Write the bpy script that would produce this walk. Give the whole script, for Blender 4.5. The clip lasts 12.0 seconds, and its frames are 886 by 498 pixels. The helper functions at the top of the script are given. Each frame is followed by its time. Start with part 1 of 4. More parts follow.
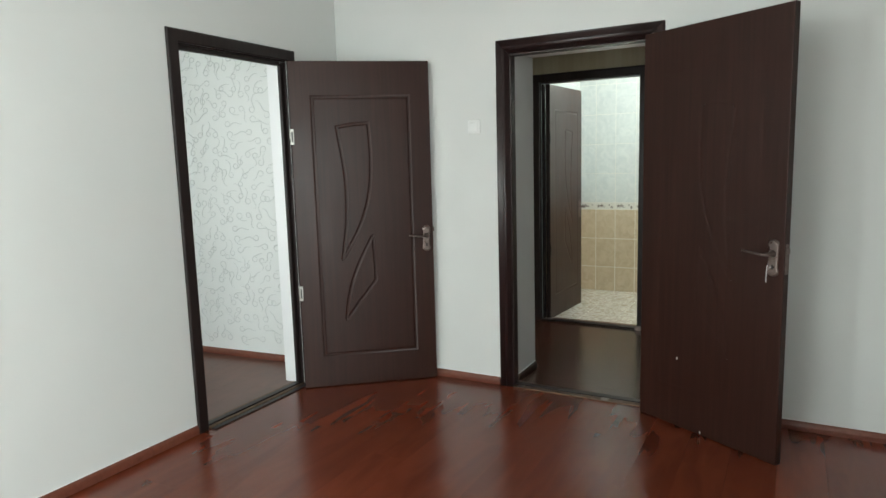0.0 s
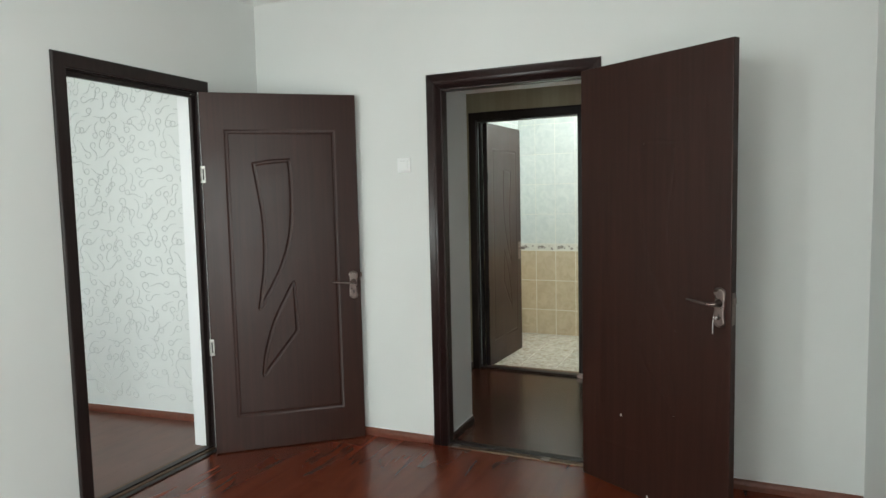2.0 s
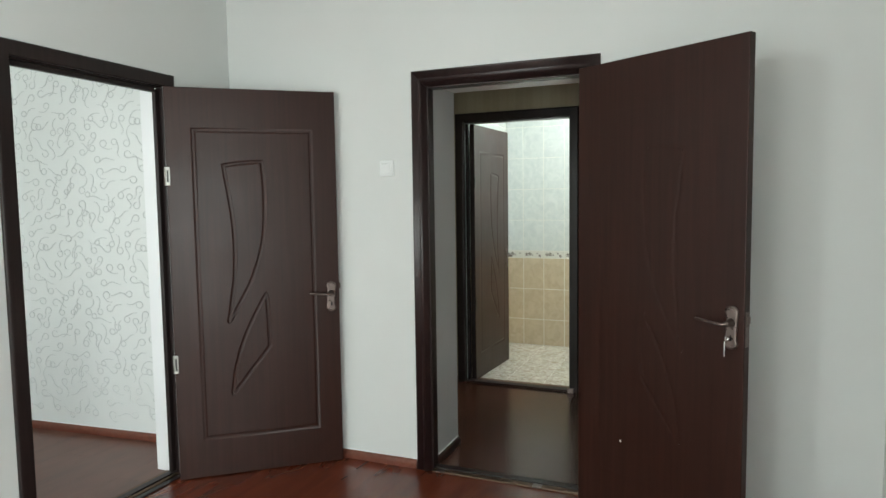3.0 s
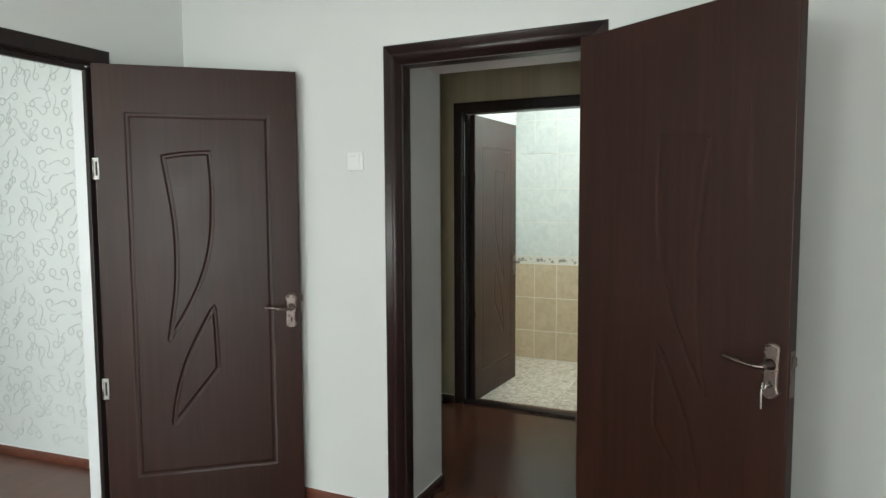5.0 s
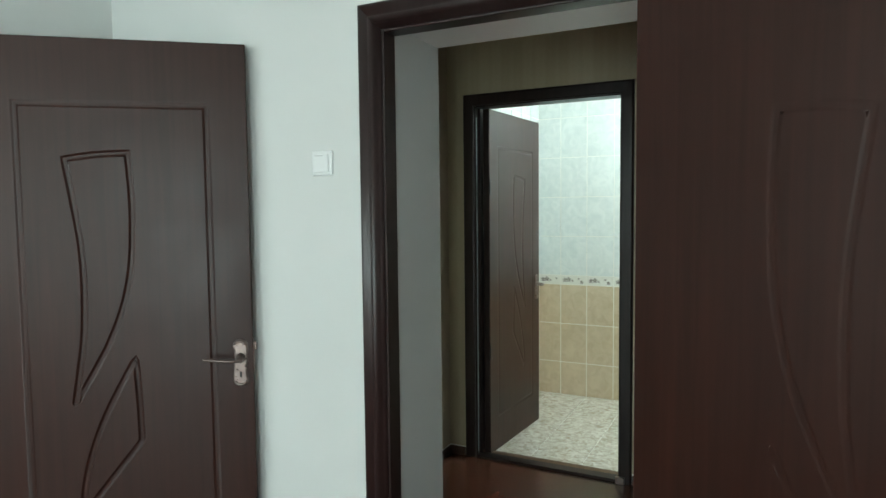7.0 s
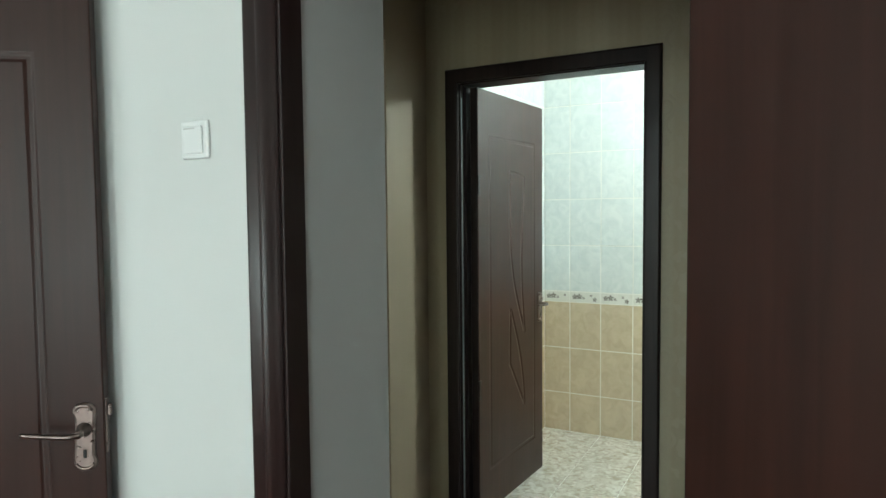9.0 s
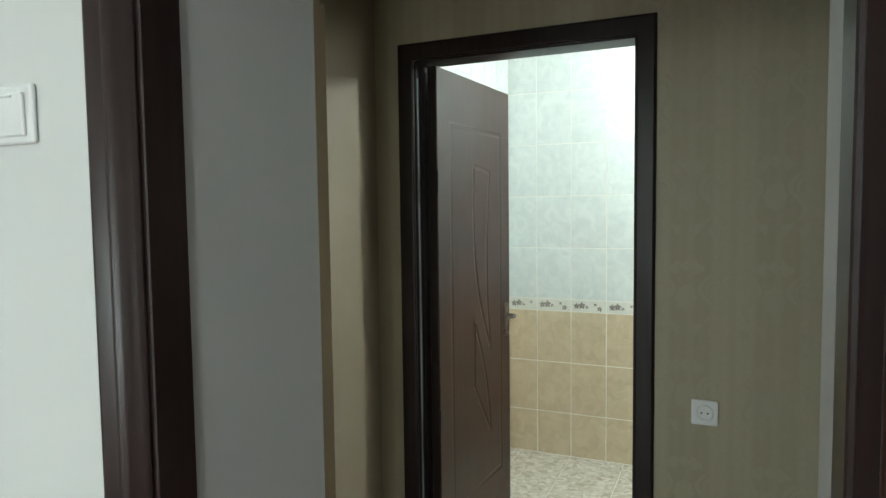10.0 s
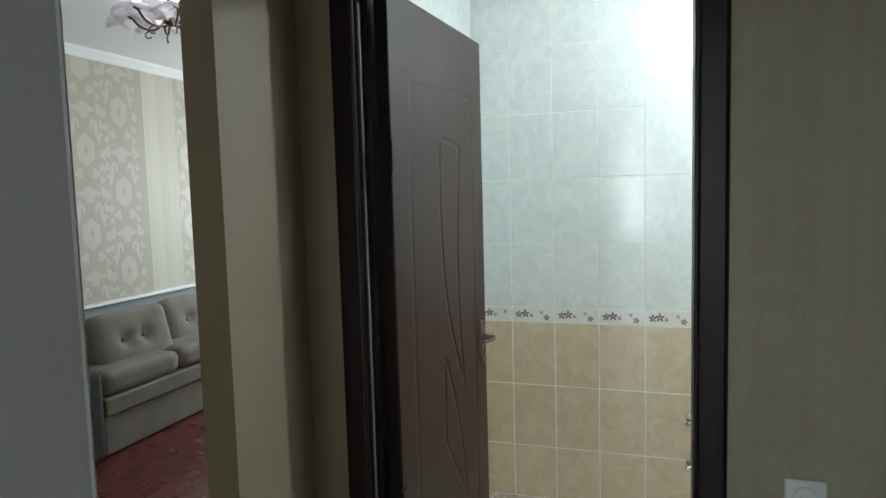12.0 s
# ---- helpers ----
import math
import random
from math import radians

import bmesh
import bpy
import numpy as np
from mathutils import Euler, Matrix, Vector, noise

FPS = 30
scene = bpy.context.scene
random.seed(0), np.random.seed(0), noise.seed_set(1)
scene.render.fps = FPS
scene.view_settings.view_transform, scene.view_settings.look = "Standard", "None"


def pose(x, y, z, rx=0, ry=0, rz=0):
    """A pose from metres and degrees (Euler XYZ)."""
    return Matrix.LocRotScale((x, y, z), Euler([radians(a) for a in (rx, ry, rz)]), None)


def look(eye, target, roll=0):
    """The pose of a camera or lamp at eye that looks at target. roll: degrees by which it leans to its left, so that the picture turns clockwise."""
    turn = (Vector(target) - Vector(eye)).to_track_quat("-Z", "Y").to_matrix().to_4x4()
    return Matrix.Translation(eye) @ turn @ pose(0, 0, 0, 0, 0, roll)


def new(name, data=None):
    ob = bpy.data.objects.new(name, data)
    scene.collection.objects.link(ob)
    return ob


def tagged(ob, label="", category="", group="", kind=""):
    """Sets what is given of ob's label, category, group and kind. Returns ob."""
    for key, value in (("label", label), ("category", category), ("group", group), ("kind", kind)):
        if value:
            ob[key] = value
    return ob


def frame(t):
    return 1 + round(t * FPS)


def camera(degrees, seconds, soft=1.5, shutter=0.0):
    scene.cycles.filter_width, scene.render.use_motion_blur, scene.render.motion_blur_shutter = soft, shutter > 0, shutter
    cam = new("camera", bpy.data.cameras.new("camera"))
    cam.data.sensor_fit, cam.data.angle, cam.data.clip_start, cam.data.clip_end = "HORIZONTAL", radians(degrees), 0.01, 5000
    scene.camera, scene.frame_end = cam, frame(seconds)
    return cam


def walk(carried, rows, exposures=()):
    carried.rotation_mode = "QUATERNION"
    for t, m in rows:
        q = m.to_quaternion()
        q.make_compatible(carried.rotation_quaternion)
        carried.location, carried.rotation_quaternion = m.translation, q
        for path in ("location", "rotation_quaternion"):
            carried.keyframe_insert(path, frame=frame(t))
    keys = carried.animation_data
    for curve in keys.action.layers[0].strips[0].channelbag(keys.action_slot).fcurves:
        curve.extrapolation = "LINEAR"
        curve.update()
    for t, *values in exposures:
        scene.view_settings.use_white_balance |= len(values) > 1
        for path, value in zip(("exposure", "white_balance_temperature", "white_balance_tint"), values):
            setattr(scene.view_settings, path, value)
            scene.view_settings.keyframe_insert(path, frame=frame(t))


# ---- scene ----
# camera and walk
cam = camera(69.0, 12.0)
PATH = [
    (0, (0.082, 0.126, 1.395), (-0.872, 1.863, 1.124), -1.6),
    (0.5, (0.104, 0.22, 1.398), (-0.771, 2.003, 1.165), -1.9),
    (1, (0.099, 0.308, 1.397), (-0.739, 2.113, 1.197), -1.6),
    (1.5, (0.099, 0.359, 1.394), (-0.735, 2.168, 1.208), -1.9),
    (2, (0.033, 0.427, 1.405), (-0.773, 2.25, 1.247), -1.3),
    (2.5, (-0.019, 0.575, 1.406), (-0.838, 2.394, 1.257), -0.7),
    (3, (-0.081, 0.655, 1.421), (-0.838, 2.5, 1.271), -0.8),
    (3.2, (-0.073, 0.707, 1.42), (-0.839, 2.546, 1.245), -0.9),
    (5, (-0.079, 1.237, 1.418), (-0.916, 3.047, 1.268), -0.3),
    (5.5, (-0.196, 1.403, 1.426), (-1.035, 3.213, 1.289), -0.1),
    (6, (-0.279, 1.55, 1.416), (-1.057, 3.386, 1.261), -0.6),
    (6.5, (-0.301, 1.761, 1.419), (-1.116, 3.582, 1.279), -0.9),
    (7, (-0.330, 1.961, 1.440), (-1.227, 3.744, 1.315), -0.6),
    (7.5, (-0.345, 2.101, 1.413), (-1.21, 3.899, 1.272), -1.1),
    (9.3, (-0.532, 2.819, 1.428), (-1.475, 4.579, 1.324), -0.5),
    (9.5, (-0.552, 2.897, 1.428), (-1.488, 4.660, 1.308), -0.4),
    (10, (-0.720, 3.088, 1.455), (-1.525, 4.915, 1.329), -0.7),
    (10.5, (-0.817, 3.262, 1.472), (-1.500, 5.137, 1.340), -0.7),
    (11, (-0.894, 3.439, 1.460), (-1.573, 5.318, 1.365), -1.4),
    (11.5, (-0.964, 3.624, 1.466), (-1.601, 5.515, 1.323), -2.1),
    (12, (-1.082, 3.789, 1.460), (-1.713, 5.680, 1.291), -1.6),
]
walk(cam, [(t, look(eye, target, roll)) for t, eye, target, roll in PATH], exposures=[
    (0.0, 0.03, 6380, 7), (5.5, 0.10, 6350, 6), (6.5, 0.12, 6000, -1), (7.5, 0.13, 5950, -3), (9.5, 0.22, 6100, 0), (10.0, 0.15, 6150, 2),
    (10.5, 0.03, 6120, 4), (11.0, -0.12, 6020, 6), (11.5, -0.14, 5960, 7), (12.0, -0.32, 5900, 8)])

# world, sun and daylight through the windows
world = bpy.data.worlds.new("sky")
scene.world = world
world.use_nodes = True
sky = world.node_tree.nodes.new("ShaderNodeTexSky")
sky.sky_type, sky.sun_disc, sky.sun_elevation, sky.sun_rotation = "NISHITA", False, radians(50), radians(200)
world.node_tree.links.new(sky.outputs[0], world.node_tree.nodes["Background"].inputs[0])
world.node_tree.nodes["Background"].inputs[1].default_value = 0.1
sun = new("sun", bpy.data.lights.new("sun", "SUN"))
sun.data.energy, sun.data.angle, sun.data.color = 0.8, radians(12), (1.0, 0.96, 0.9)
sun.matrix_world = look((-1, -6, 8), (-0.5, 0, 0))


def daylight(name, eye, target, width, height, watts, colour=(0.93, 1.0, 0.98)):
    """The sky's light in a window's opening."""
    ob = new(name, bpy.data.lights.new(name, "AREA"))
    ob.data.shape, ob.data.size, ob.data.size_y, ob.data.energy, ob.data.color = "RECTANGLE", width, height, watts, colour
    ob.matrix_world = look(eye, target)
    return ob


daylight("window_light", (-1.775, -2.88, 1.35), (-1.775, 0, 1.35), 1.1, 1.75, 66)
daylight("window_light", (0.70, -1.3, 1.12), (-1, -1.3, 1.12), 1.5, 1.9, 152)
daylight("window_light", (-2.73, -1.1, 2.15), (0, -1.1, 2.15), 0.6, 0.5, 66)
daylight("window_light", (-4.1, 0.22, 1.55), (-4.1, 3, 1.55), 1.45, 1.35, 60)
daylight("window_light", (-3.5, 9.98, 1.5), (-3.5, 0, 1.5), 1.55, 1.35, 118)

# materials
def material(name, rough=0.6, metal=0.0):
    m = bpy.data.materials.new(name)
    m.use_nodes = True
    b = m.node_tree.nodes["Principled BSDF"]
    b.inputs["Roughness"].default_value, b.inputs["Metallic"].default_value = rough, metal
    return m, m.node_tree, b


def mapped(nt, scale=(1, 1, 1), coord="Object", by_object=False):
    """Coordinates in metres, stretched by scale; by_object shifts them for each piece."""
    tc = nt.nodes.new("ShaderNodeTexCoord")
    mp = nt.nodes.new("ShaderNodeMapping")
    mp.inputs["Scale"].default_value = scale
    nt.links.new(tc.outputs[coord], mp.inputs["Vector"])
    if by_object:
        info, mul = nt.nodes.new("ShaderNodeObjectInfo"), nt.nodes.new("ShaderNodeVectorMath")
        mul.operation = "SCALE"
        mul.inputs[0].default_value = (37.0, 91.0, 53.0)
        nt.links.new(info.outputs["Random"], mul.inputs["Scale"])
        nt.links.new(mul.outputs[0], mp.inputs["Location"])
    return mp.outputs["Vector"]


def noise_tex(nt, vec, scale, detail=4.0, distortion=0.0):
    n = nt.nodes.new("ShaderNodeTexNoise")
    n.inputs["Scale"].default_value, n.inputs["Detail"].default_value = scale, detail
    n.inputs["Distortion"].default_value = distortion
    nt.links.new(vec, n.inputs["Vector"])
    return n.outputs["Fac"]


def ramp(nt, fac, stops):
    r = nt.nodes.new("ShaderNodeValToRGB")
    while len(r.color_ramp.elements) < len(stops):
        r.color_ramp.elements.new(0.5)
    for e, (p, c) in zip(r.color_ramp.elements, stops):
        e.position, e.color = p, (*c, 1)
    nt.links.new(fac, r.inputs[0])
    return r.outputs[0]


def mixed(nt, fac, a, b, kind="MIX"):
    n = nt.nodes.new("ShaderNodeMix")
    n.data_type, n.blend_type = "RGBA", kind
    for sock, v in ((n.inputs[0], fac), (n.inputs[6], a), (n.inputs[7], b)):
        if isinstance(v, (int, float)):
            sock.default_value = v
        elif isinstance(v, tuple):
            sock.default_value = (*v, 1)
        else:
            nt.links.new(v, sock)
    return n.outputs[2]


def bumped(nt, b, fac, strength, distance=0.002):
    n = nt.nodes.new("ShaderNodeBump")
    n.inputs["Strength"].default_value, n.inputs["Distance"].default_value = strength, distance
    nt.links.new(fac, n.inputs["Height"])
    nt.links.new(n.outputs[0], b.inputs["Normal"])


def span(nt, fac, lo, hi):
    n = nt.nodes.new("ShaderNodeMapRange")
    n.inputs[3].default_value, n.inputs[4].default_value = lo, hi
    nt.links.new(fac, n.inputs[0])
    return n.outputs[0]


def dim(c, k):
    return tuple(v * k for v in c)


def painted(name, colour, rough=0.7, blotch=0.06, grain=0.25, grain_scale=220):
    m, nt, b = material(name, rough)
    v = mapped(nt)
    col = ramp(nt, noise_tex(nt, v, 1.3, 5), [(0.3, dim(colour, 1 - blotch)), (0.7, colour)])
    nt.links.new(col, b.inputs["Base Color"])
    nt.links.new(span(nt, noise_tex(nt, v, 9, 3), rough - 0.08, rough + 0.08), b.inputs["Roughness"])
    bumped(nt, b, noise_tex(nt, v, grain_scale, 3), grain, 0.001)
    return m


def veneer(name, dark, light, rough, stretch=(28, 28, 1.2), by_object=False, bump=0.12, spread=0.1, blotch=None, detail=8):
    """Wood or wood film, its grain along the axis with the small stretch."""
    m, nt, b = material(name, rough)
    v = mapped(nt, stretch, by_object=by_object)
    grain = noise_tex(nt, v, 2.2, detail, 0.6)
    col = ramp(nt, grain, [(0.3, dark), (0.72, light)])
    wide = noise_tex(nt, mapped(nt, tuple(s * 0.12 + 0.3 for s in stretch), by_object=by_object), 2.0, 3, 0.4)
    col = mixed(nt, span(nt, wide, 0.0, 0.75), col, blotch or dim(dark, 0.8))
    if by_object:
        info = nt.nodes.new("ShaderNodeObjectInfo")
        col = mixed(nt, 1.0, col, ramp(nt, info.outputs["Random"], [(0.0, (0.92, 0.9, 0.9)), (1.0, (1.06, 1.05, 1.03))]), "MULTIPLY")
    nt.links.new(col, b.inputs["Base Color"])
    nt.links.new(span(nt, noise_tex(nt, mapped(nt), 5, 4), rough - spread, rough + spread), b.inputs["Roughness"])
    if bump:
        bumped(nt, b, grain, bump, 0.001)
    return m


def ceramic(name, a, c, rough=0.12, scale=14):
    m, nt, b = material(name, rough)
    v = mapped(nt, by_object=True)
    f = noise_tex(nt, v, scale, 6, 1.2)
    nt.links.new(ramp(nt, f, [(0.32, a), (0.66, c)]), b.inputs["Base Color"])
    nt.links.new(span(nt, noise_tex(nt, v, 30, 2), rough - 0.04, rough + 0.08), b.inputs["Roughness"])
    bumped(nt, b, noise_tex(nt, v, 6, 2), 0.15, 0.002)
    return m


def metal(name, colour, rough):
    m, nt, b = material(name, rough, 1.0)
    v = mapped(nt)
    nt.links.new(ramp(nt, noise_tex(nt, v, 40, 3), [(0.3, dim(colour, 0.75)), (0.7, colour)]), b.inputs["Base Color"])
    nt.links.new(span(nt, noise_tex(nt, v, 90, 3), rough - 0.06, rough + 0.12), b.inputs["Roughness"])
    return m


def striped_paper(name, base, stripe, axis, pitch, rough=0.6):
    """Wallpaper with soft upright stripes; axis 0: it runs along x, 1: along y."""
    m, nt, b = material(name, rough)
    v = mapped(nt)
    sep = nt.nodes.new("ShaderNodeSeparateXYZ")
    nt.links.new(v, sep.inputs[0])
    f = None
    for k, w in ((1, 0.5), (3, 0.3), (7, 0.2)):
        mul, sn, sc = (nt.nodes.new("ShaderNodeMath") for _ in range(3))
        mul.operation, sn.operation, sc.operation = "MULTIPLY", "SINE", "MULTIPLY_ADD"
        mul.inputs[1].default_value = 2 * math.pi * k / pitch
        nt.links.new(sep.outputs[axis], mul.inputs[0])
        nt.links.new(mul.outputs[0], sn.inputs[0])
        nt.links.new(sn.outputs[0], sc.inputs[0])
        sc.inputs[1].default_value = w * 0.5
        if f is None:
            sc.inputs[2].default_value = 0.5
        else:
            nt.links.new(f, sc.inputs[2])
        f = sc.outputs[0]
    col = mixed(nt, f, base, stripe)
    col = mixed(nt, span(nt, noise_tex(nt, v, 70, 4), 0.0, 0.5), col, dim(base, 0.86))
    nt.links.new(col, b.inputs["Base Color"])
    bumped(nt, b, noise_tex(nt, v, 260, 3), 0.25, 0.001)
    return m


PAINT = painted("wall_paint_pale_grey", (0.70, 0.71, 0.69), 0.55, 0.05)
# The wall paint taken darker, so the reveal's shade is in the colour.
REVEAL = painted("wall_paint_shaded", (0.58, 0.575, 0.565), 0.6, 0.06)
CEIL = painted("ceiling_white", (0.8, 0.8, 0.78), 0.8, 0.03)
WHITE = painted("white_gloss_paint", (0.8, 0.8, 0.8), 0.4, 0.03)
PAPER_B = painted("embossed_white_wallpaper", (0.73, 0.74, 0.72), 0.7, 0.05, 0.4, 160)
SWIRL = painted("swirl_print_grey", (0.625, 0.635, 0.62), 0.5, 0.25, 0.3)
PAPER_HALL = striped_paper("hall_wallpaper_beige", (0.36, 0.315, 0.215), (0.44, 0.39, 0.28), 0, 0.254)
PLAIN_HALL = painted("hall_paper_plain_beige", (0.40, 0.325, 0.24), 0.6, 0.08)
MOTIF_HALL = painted("hall_damask_print", (0.400, 0.352, 0.247), 0.5, 0.1)
PAPER_C = striped_paper("lounge_wallpaper_cream", (0.48, 0.44, 0.35), (0.58, 0.55, 0.46), 1, 0.47)
GROUND_C = painted("lounge_damask_ground", (0.43, 0.385, 0.305), 0.6, 0.12)
MOTIF_C = painted("lounge_damask_print", (0.51, 0.47, 0.39), 0.5, 0.14)
DADO_C = painted("grey_blue_wall_panel", (0.25, 0.28, 0.29), 0.5, 0.15)
WENGE = veneer("wenge_film", (0.022, 0.0080, 0.0055), (0.044, 0.0155, 0.0102), 0.35, (19, 19, 0.7), bump=0.06, blotch=(0.024, 0.0083, 0.0056))
WENGE_DARK = veneer("wenge_frame_film", (0.016, 0.0102, 0.0095), (0.029, 0.0178, 0.016), 0.38)
# Lit copy of the frame film, redder and glossier, for the hall doorway.
WENGE_LIT = veneer("wenge_frame_film_lit", (0.020, 0.0100, 0.0095), (0.034, 0.0175, 0.0160), 0.36)
for film, gloss in ((WENGE, 0.25), (WENGE_DARK, 0.26), (WENGE_LIT, 0.55)):
    film.node_tree.nodes["Principled BSDF"].inputs["Specular IOR Level"].default_value = gloss
LAMINATE = veneer("red_brown_laminate", (0.106, 0.0215, 0.0100), (0.172, 0.0380, 0.0175), 0.24, (4.5, 0.9, 4.5), True, 0.0, 0.03, (0.115, 0.024, 0.011), 2.5)
# Hall boards: the room's laminate with the hall's shade put into its colour.
LAMINATE_SHADED = veneer("laminate_hall_shaded", (0.046, 0.016, 0.010), (0.110, 0.040, 0.025), 0.24, (5, 1.1, 5), True, 0.0, 0.05, (0.062, 0.023, 0.015), 2.5)
# Side room boards: laminate paled in its colour for glare off the wallpaper.
LAMINATE_GLARE = veneer("laminate_side_glare", (0.085, 0.036, 0.024), (0.150, 0.064, 0.042), 0.32, (5, 1.1, 5), True, 0.0, 0.04, (0.115, 0.050, 0.034), 2.5)
LAMINATE_DARK = veneer("dark_subfloor", (0.02, 0.01, 0.008), (0.03, 0.014, 0.01), 0.5)
SKIRT = veneer("red_brown_skirting", (0.13, 0.038, 0.022), (0.20, 0.065, 0.038), 0.35, (18, 18, 18))
SKIRT_DARK = veneer("dark_brown_skirting", (0.030, 0.012, 0.009), (0.055, 0.022, 0.016), 0.38, (18, 18, 18))
RED_FLOOR = veneer("worn_red_floor_paint", (0.095, 0.021, 0.017), (0.165, 0.040, 0.032), 0.28, (3, 1, 3), True, 0.1, 0.15)
TILE_WHITE = ceramic("white_glazed_tile", (0.66, 0.70, 0.70), (0.76, 0.79, 0.78), 0.09)
TILE_BEIGE = ceramic("beige_glazed_tile", (0.56, 0.455, 0.32), (0.65, 0.545, 0.40), 0.09)
TILE_BORDER = ceramic("cream_border_tile", (0.72, 0.71, 0.66), (0.78, 0.77, 0.73))
TILE_FLOOR = ceramic("mottled_floor_tile", (0.46, 0.40, 0.32), (0.77, 0.74, 0.68), 0.2, 24)
GROUT = painted("cream_grout", (0.86, 0.85, 0.80), 0.8, 0.1)
FLOWER = painted("grey_brown_flower_print", (0.20, 0.165, 0.15), 0.3, 0.3)
NICKEL = metal("satin_nickel", (0.24, 0.19, 0.172), 0.27)
STEEL = metal("bright_steel", (0.42, 0.41, 0.38), 0.4)
CHROME = metal("chrome", (0.8, 0.8, 0.8), 0.12)
BRONZE = metal("aged_bronze", (0.17, 0.125, 0.10), 0.35)
THRESH = metal("worn_threshold_strip", (0.20, 0.13, 0.09), 0.5)
PLASTIC = painted("white_plastic", (0.8, 0.81, 0.8), 0.3, 0.02, 0.02)
BLACK = painted("dark_gap", (0.01, 0.01, 0.01), 0.6)


# helpers for building
def part(name, bm, mat, parent=None, label="", smooth=False):
    """Links a bmesh as one mesh object, under a thing or a part."""
    me = bpy.data.meshes.new(name)
    bmesh.ops.recalc_face_normals(bm, faces=bm.faces)
    for f in bm.faces:
        f.smooth = f.smooth or smooth
    bm.to_mesh(me)
    bm.free()
    for m in (mat if isinstance(mat, (list, tuple)) else [mat]):
        me.materials.append(m)
    ob = new(name, me)
    ob.parent = parent
    if label:
        ob["label"] = label
    return ob


def shared(name, me, parent, at=(0, 0, 0), turn=0.0):
    ob = new(name, me)
    ob.parent = parent
    ob.location, ob.rotation_euler = at, (0, 0, turn)
    return ob


def box(bm, x0, y0, z0, x1, y1, z1, bevel=0.0, segs=1):
    vs = bmesh.ops.create_cube(bm, size=1.0)["verts"]
    for v in vs:
        v.co = Vector(((x0 + x1) / 2 + v.co.x * (x1 - x0), (y0 + y1) / 2 + v.co.y * (y1 - y0), (z0 + z1) / 2 + v.co.z * (z1 - z0)))
    if bevel:
        es = list({e for v in vs for e in v.link_edges})
        bmesh.ops.bevel(bm, geom=es, offset=bevel, segments=segs, profile=0.5, affect="EDGES")
    return bm


def boxed(*dims, bevel=0.0, segs=1):
    return box(bmesh.new(), *dims, bevel=bevel, segs=segs)


def tube(bm, pts, r, sides=8, closed=False, squash=1.0):
    """A round bar along points; r is one radius or one for each point."""
    pts = [Vector(p) for p in pts]
    n, rings = len(pts), []
    up = Vector((0.13, 0.21, 0.97))
    for i, p in enumerate(pts):
        a = pts[i - 1] if (i or closed) else p
        b = pts[(i + 1) % n] if (i < n - 1 or closed) else p
        d = (b - a).normalized()
        s = d.cross(up if abs(d.dot(up)) < 0.95 else Vector((1, 0, 0))).normalized()
        t = s.cross(d)
        rr = r[i] if isinstance(r, (list, tuple)) else r
        rings.append([bm.verts.new(p + rr * (math.cos(2 * math.pi * k / sides) * s + squash * math.sin(2 * math.pi * k / sides) * t)) for k in range(sides)])
    for i in range(n if closed else n - 1):
        a, b = rings[i], rings[(i + 1) % n]
        for k in range(sides):
            bm.faces.new((a[k], a[(k + 1) % sides], b[(k + 1) % sides], b[k]))
    if not closed:
        bm.faces.new(rings[0][::-1])
        bm.faces.new(rings[-1])
    return bm


def lathe(bm, profile, sides=16, at=(0, 0, 0)):
    rings = [[bm.verts.new((at[0] + r * math.cos(2 * math.pi * k / sides), at[1] + r * math.sin(2 * math.pi * k / sides), at[2] + z)) for k in range(sides)] for r, z in profile]
    for a, b in zip(rings, rings[1:]):
        for k in range(sides):
            bm.faces.new((a[k], a[(k + 1) % sides], b[(k + 1) % sides], b[k]))
    bm.faces.new(rings[0][::-1])
    bm.faces.new(rings[-1])
    return bm


def thing(name, label, category, m=Matrix(), kind="", group=""):
    ob = new(name)
    ob.matrix_world = m
    return tagged(ob, label, category, group, kind)


def wall(name, boxes, mats, choose, label):
    """A wall of butted boxes; choose(normal, centre) gives the number of each face's material."""
    bm = bmesh.new()
    for b in boxes:
        box(bm, *b)
    bmesh.ops.recalc_face_normals(bm, faces=bm.faces)
    for f in bm.faces:
        f.material_index = choose(f.normal, f.calc_center_median())
    return tagged(part(name, bm, mats), label, "wall", kind="structure")


# the plan: room with two doors, hall, bathroom, lounge and the papered room
XL, XR, YB, YS, TOP = -2.645, 0.60, 3.69, -2.8, 2.75
HALL0, HALL1, HX = 4.085, 5.315, -1.98
BX, BY, BY0, BTOP = -1.905, 6.75, 5.43, 2.6
CX, CY, CTOP = -5.05, 9.9, 2.59
BN, PS = 3.53, 0.35


def pick(table, default=0):
    def choose(n, c):
        for axis, sign, i in table:
            if n[axis] * sign > 0.5:
                return i
        return default
    return choose


# Doorway sides: wall paint with shade put in; soffit: white for bounced light.
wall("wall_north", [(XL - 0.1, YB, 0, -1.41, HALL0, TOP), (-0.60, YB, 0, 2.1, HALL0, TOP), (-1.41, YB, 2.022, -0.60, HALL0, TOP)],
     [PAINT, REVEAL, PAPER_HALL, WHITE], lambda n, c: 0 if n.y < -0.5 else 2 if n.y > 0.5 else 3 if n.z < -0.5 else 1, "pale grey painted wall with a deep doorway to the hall")
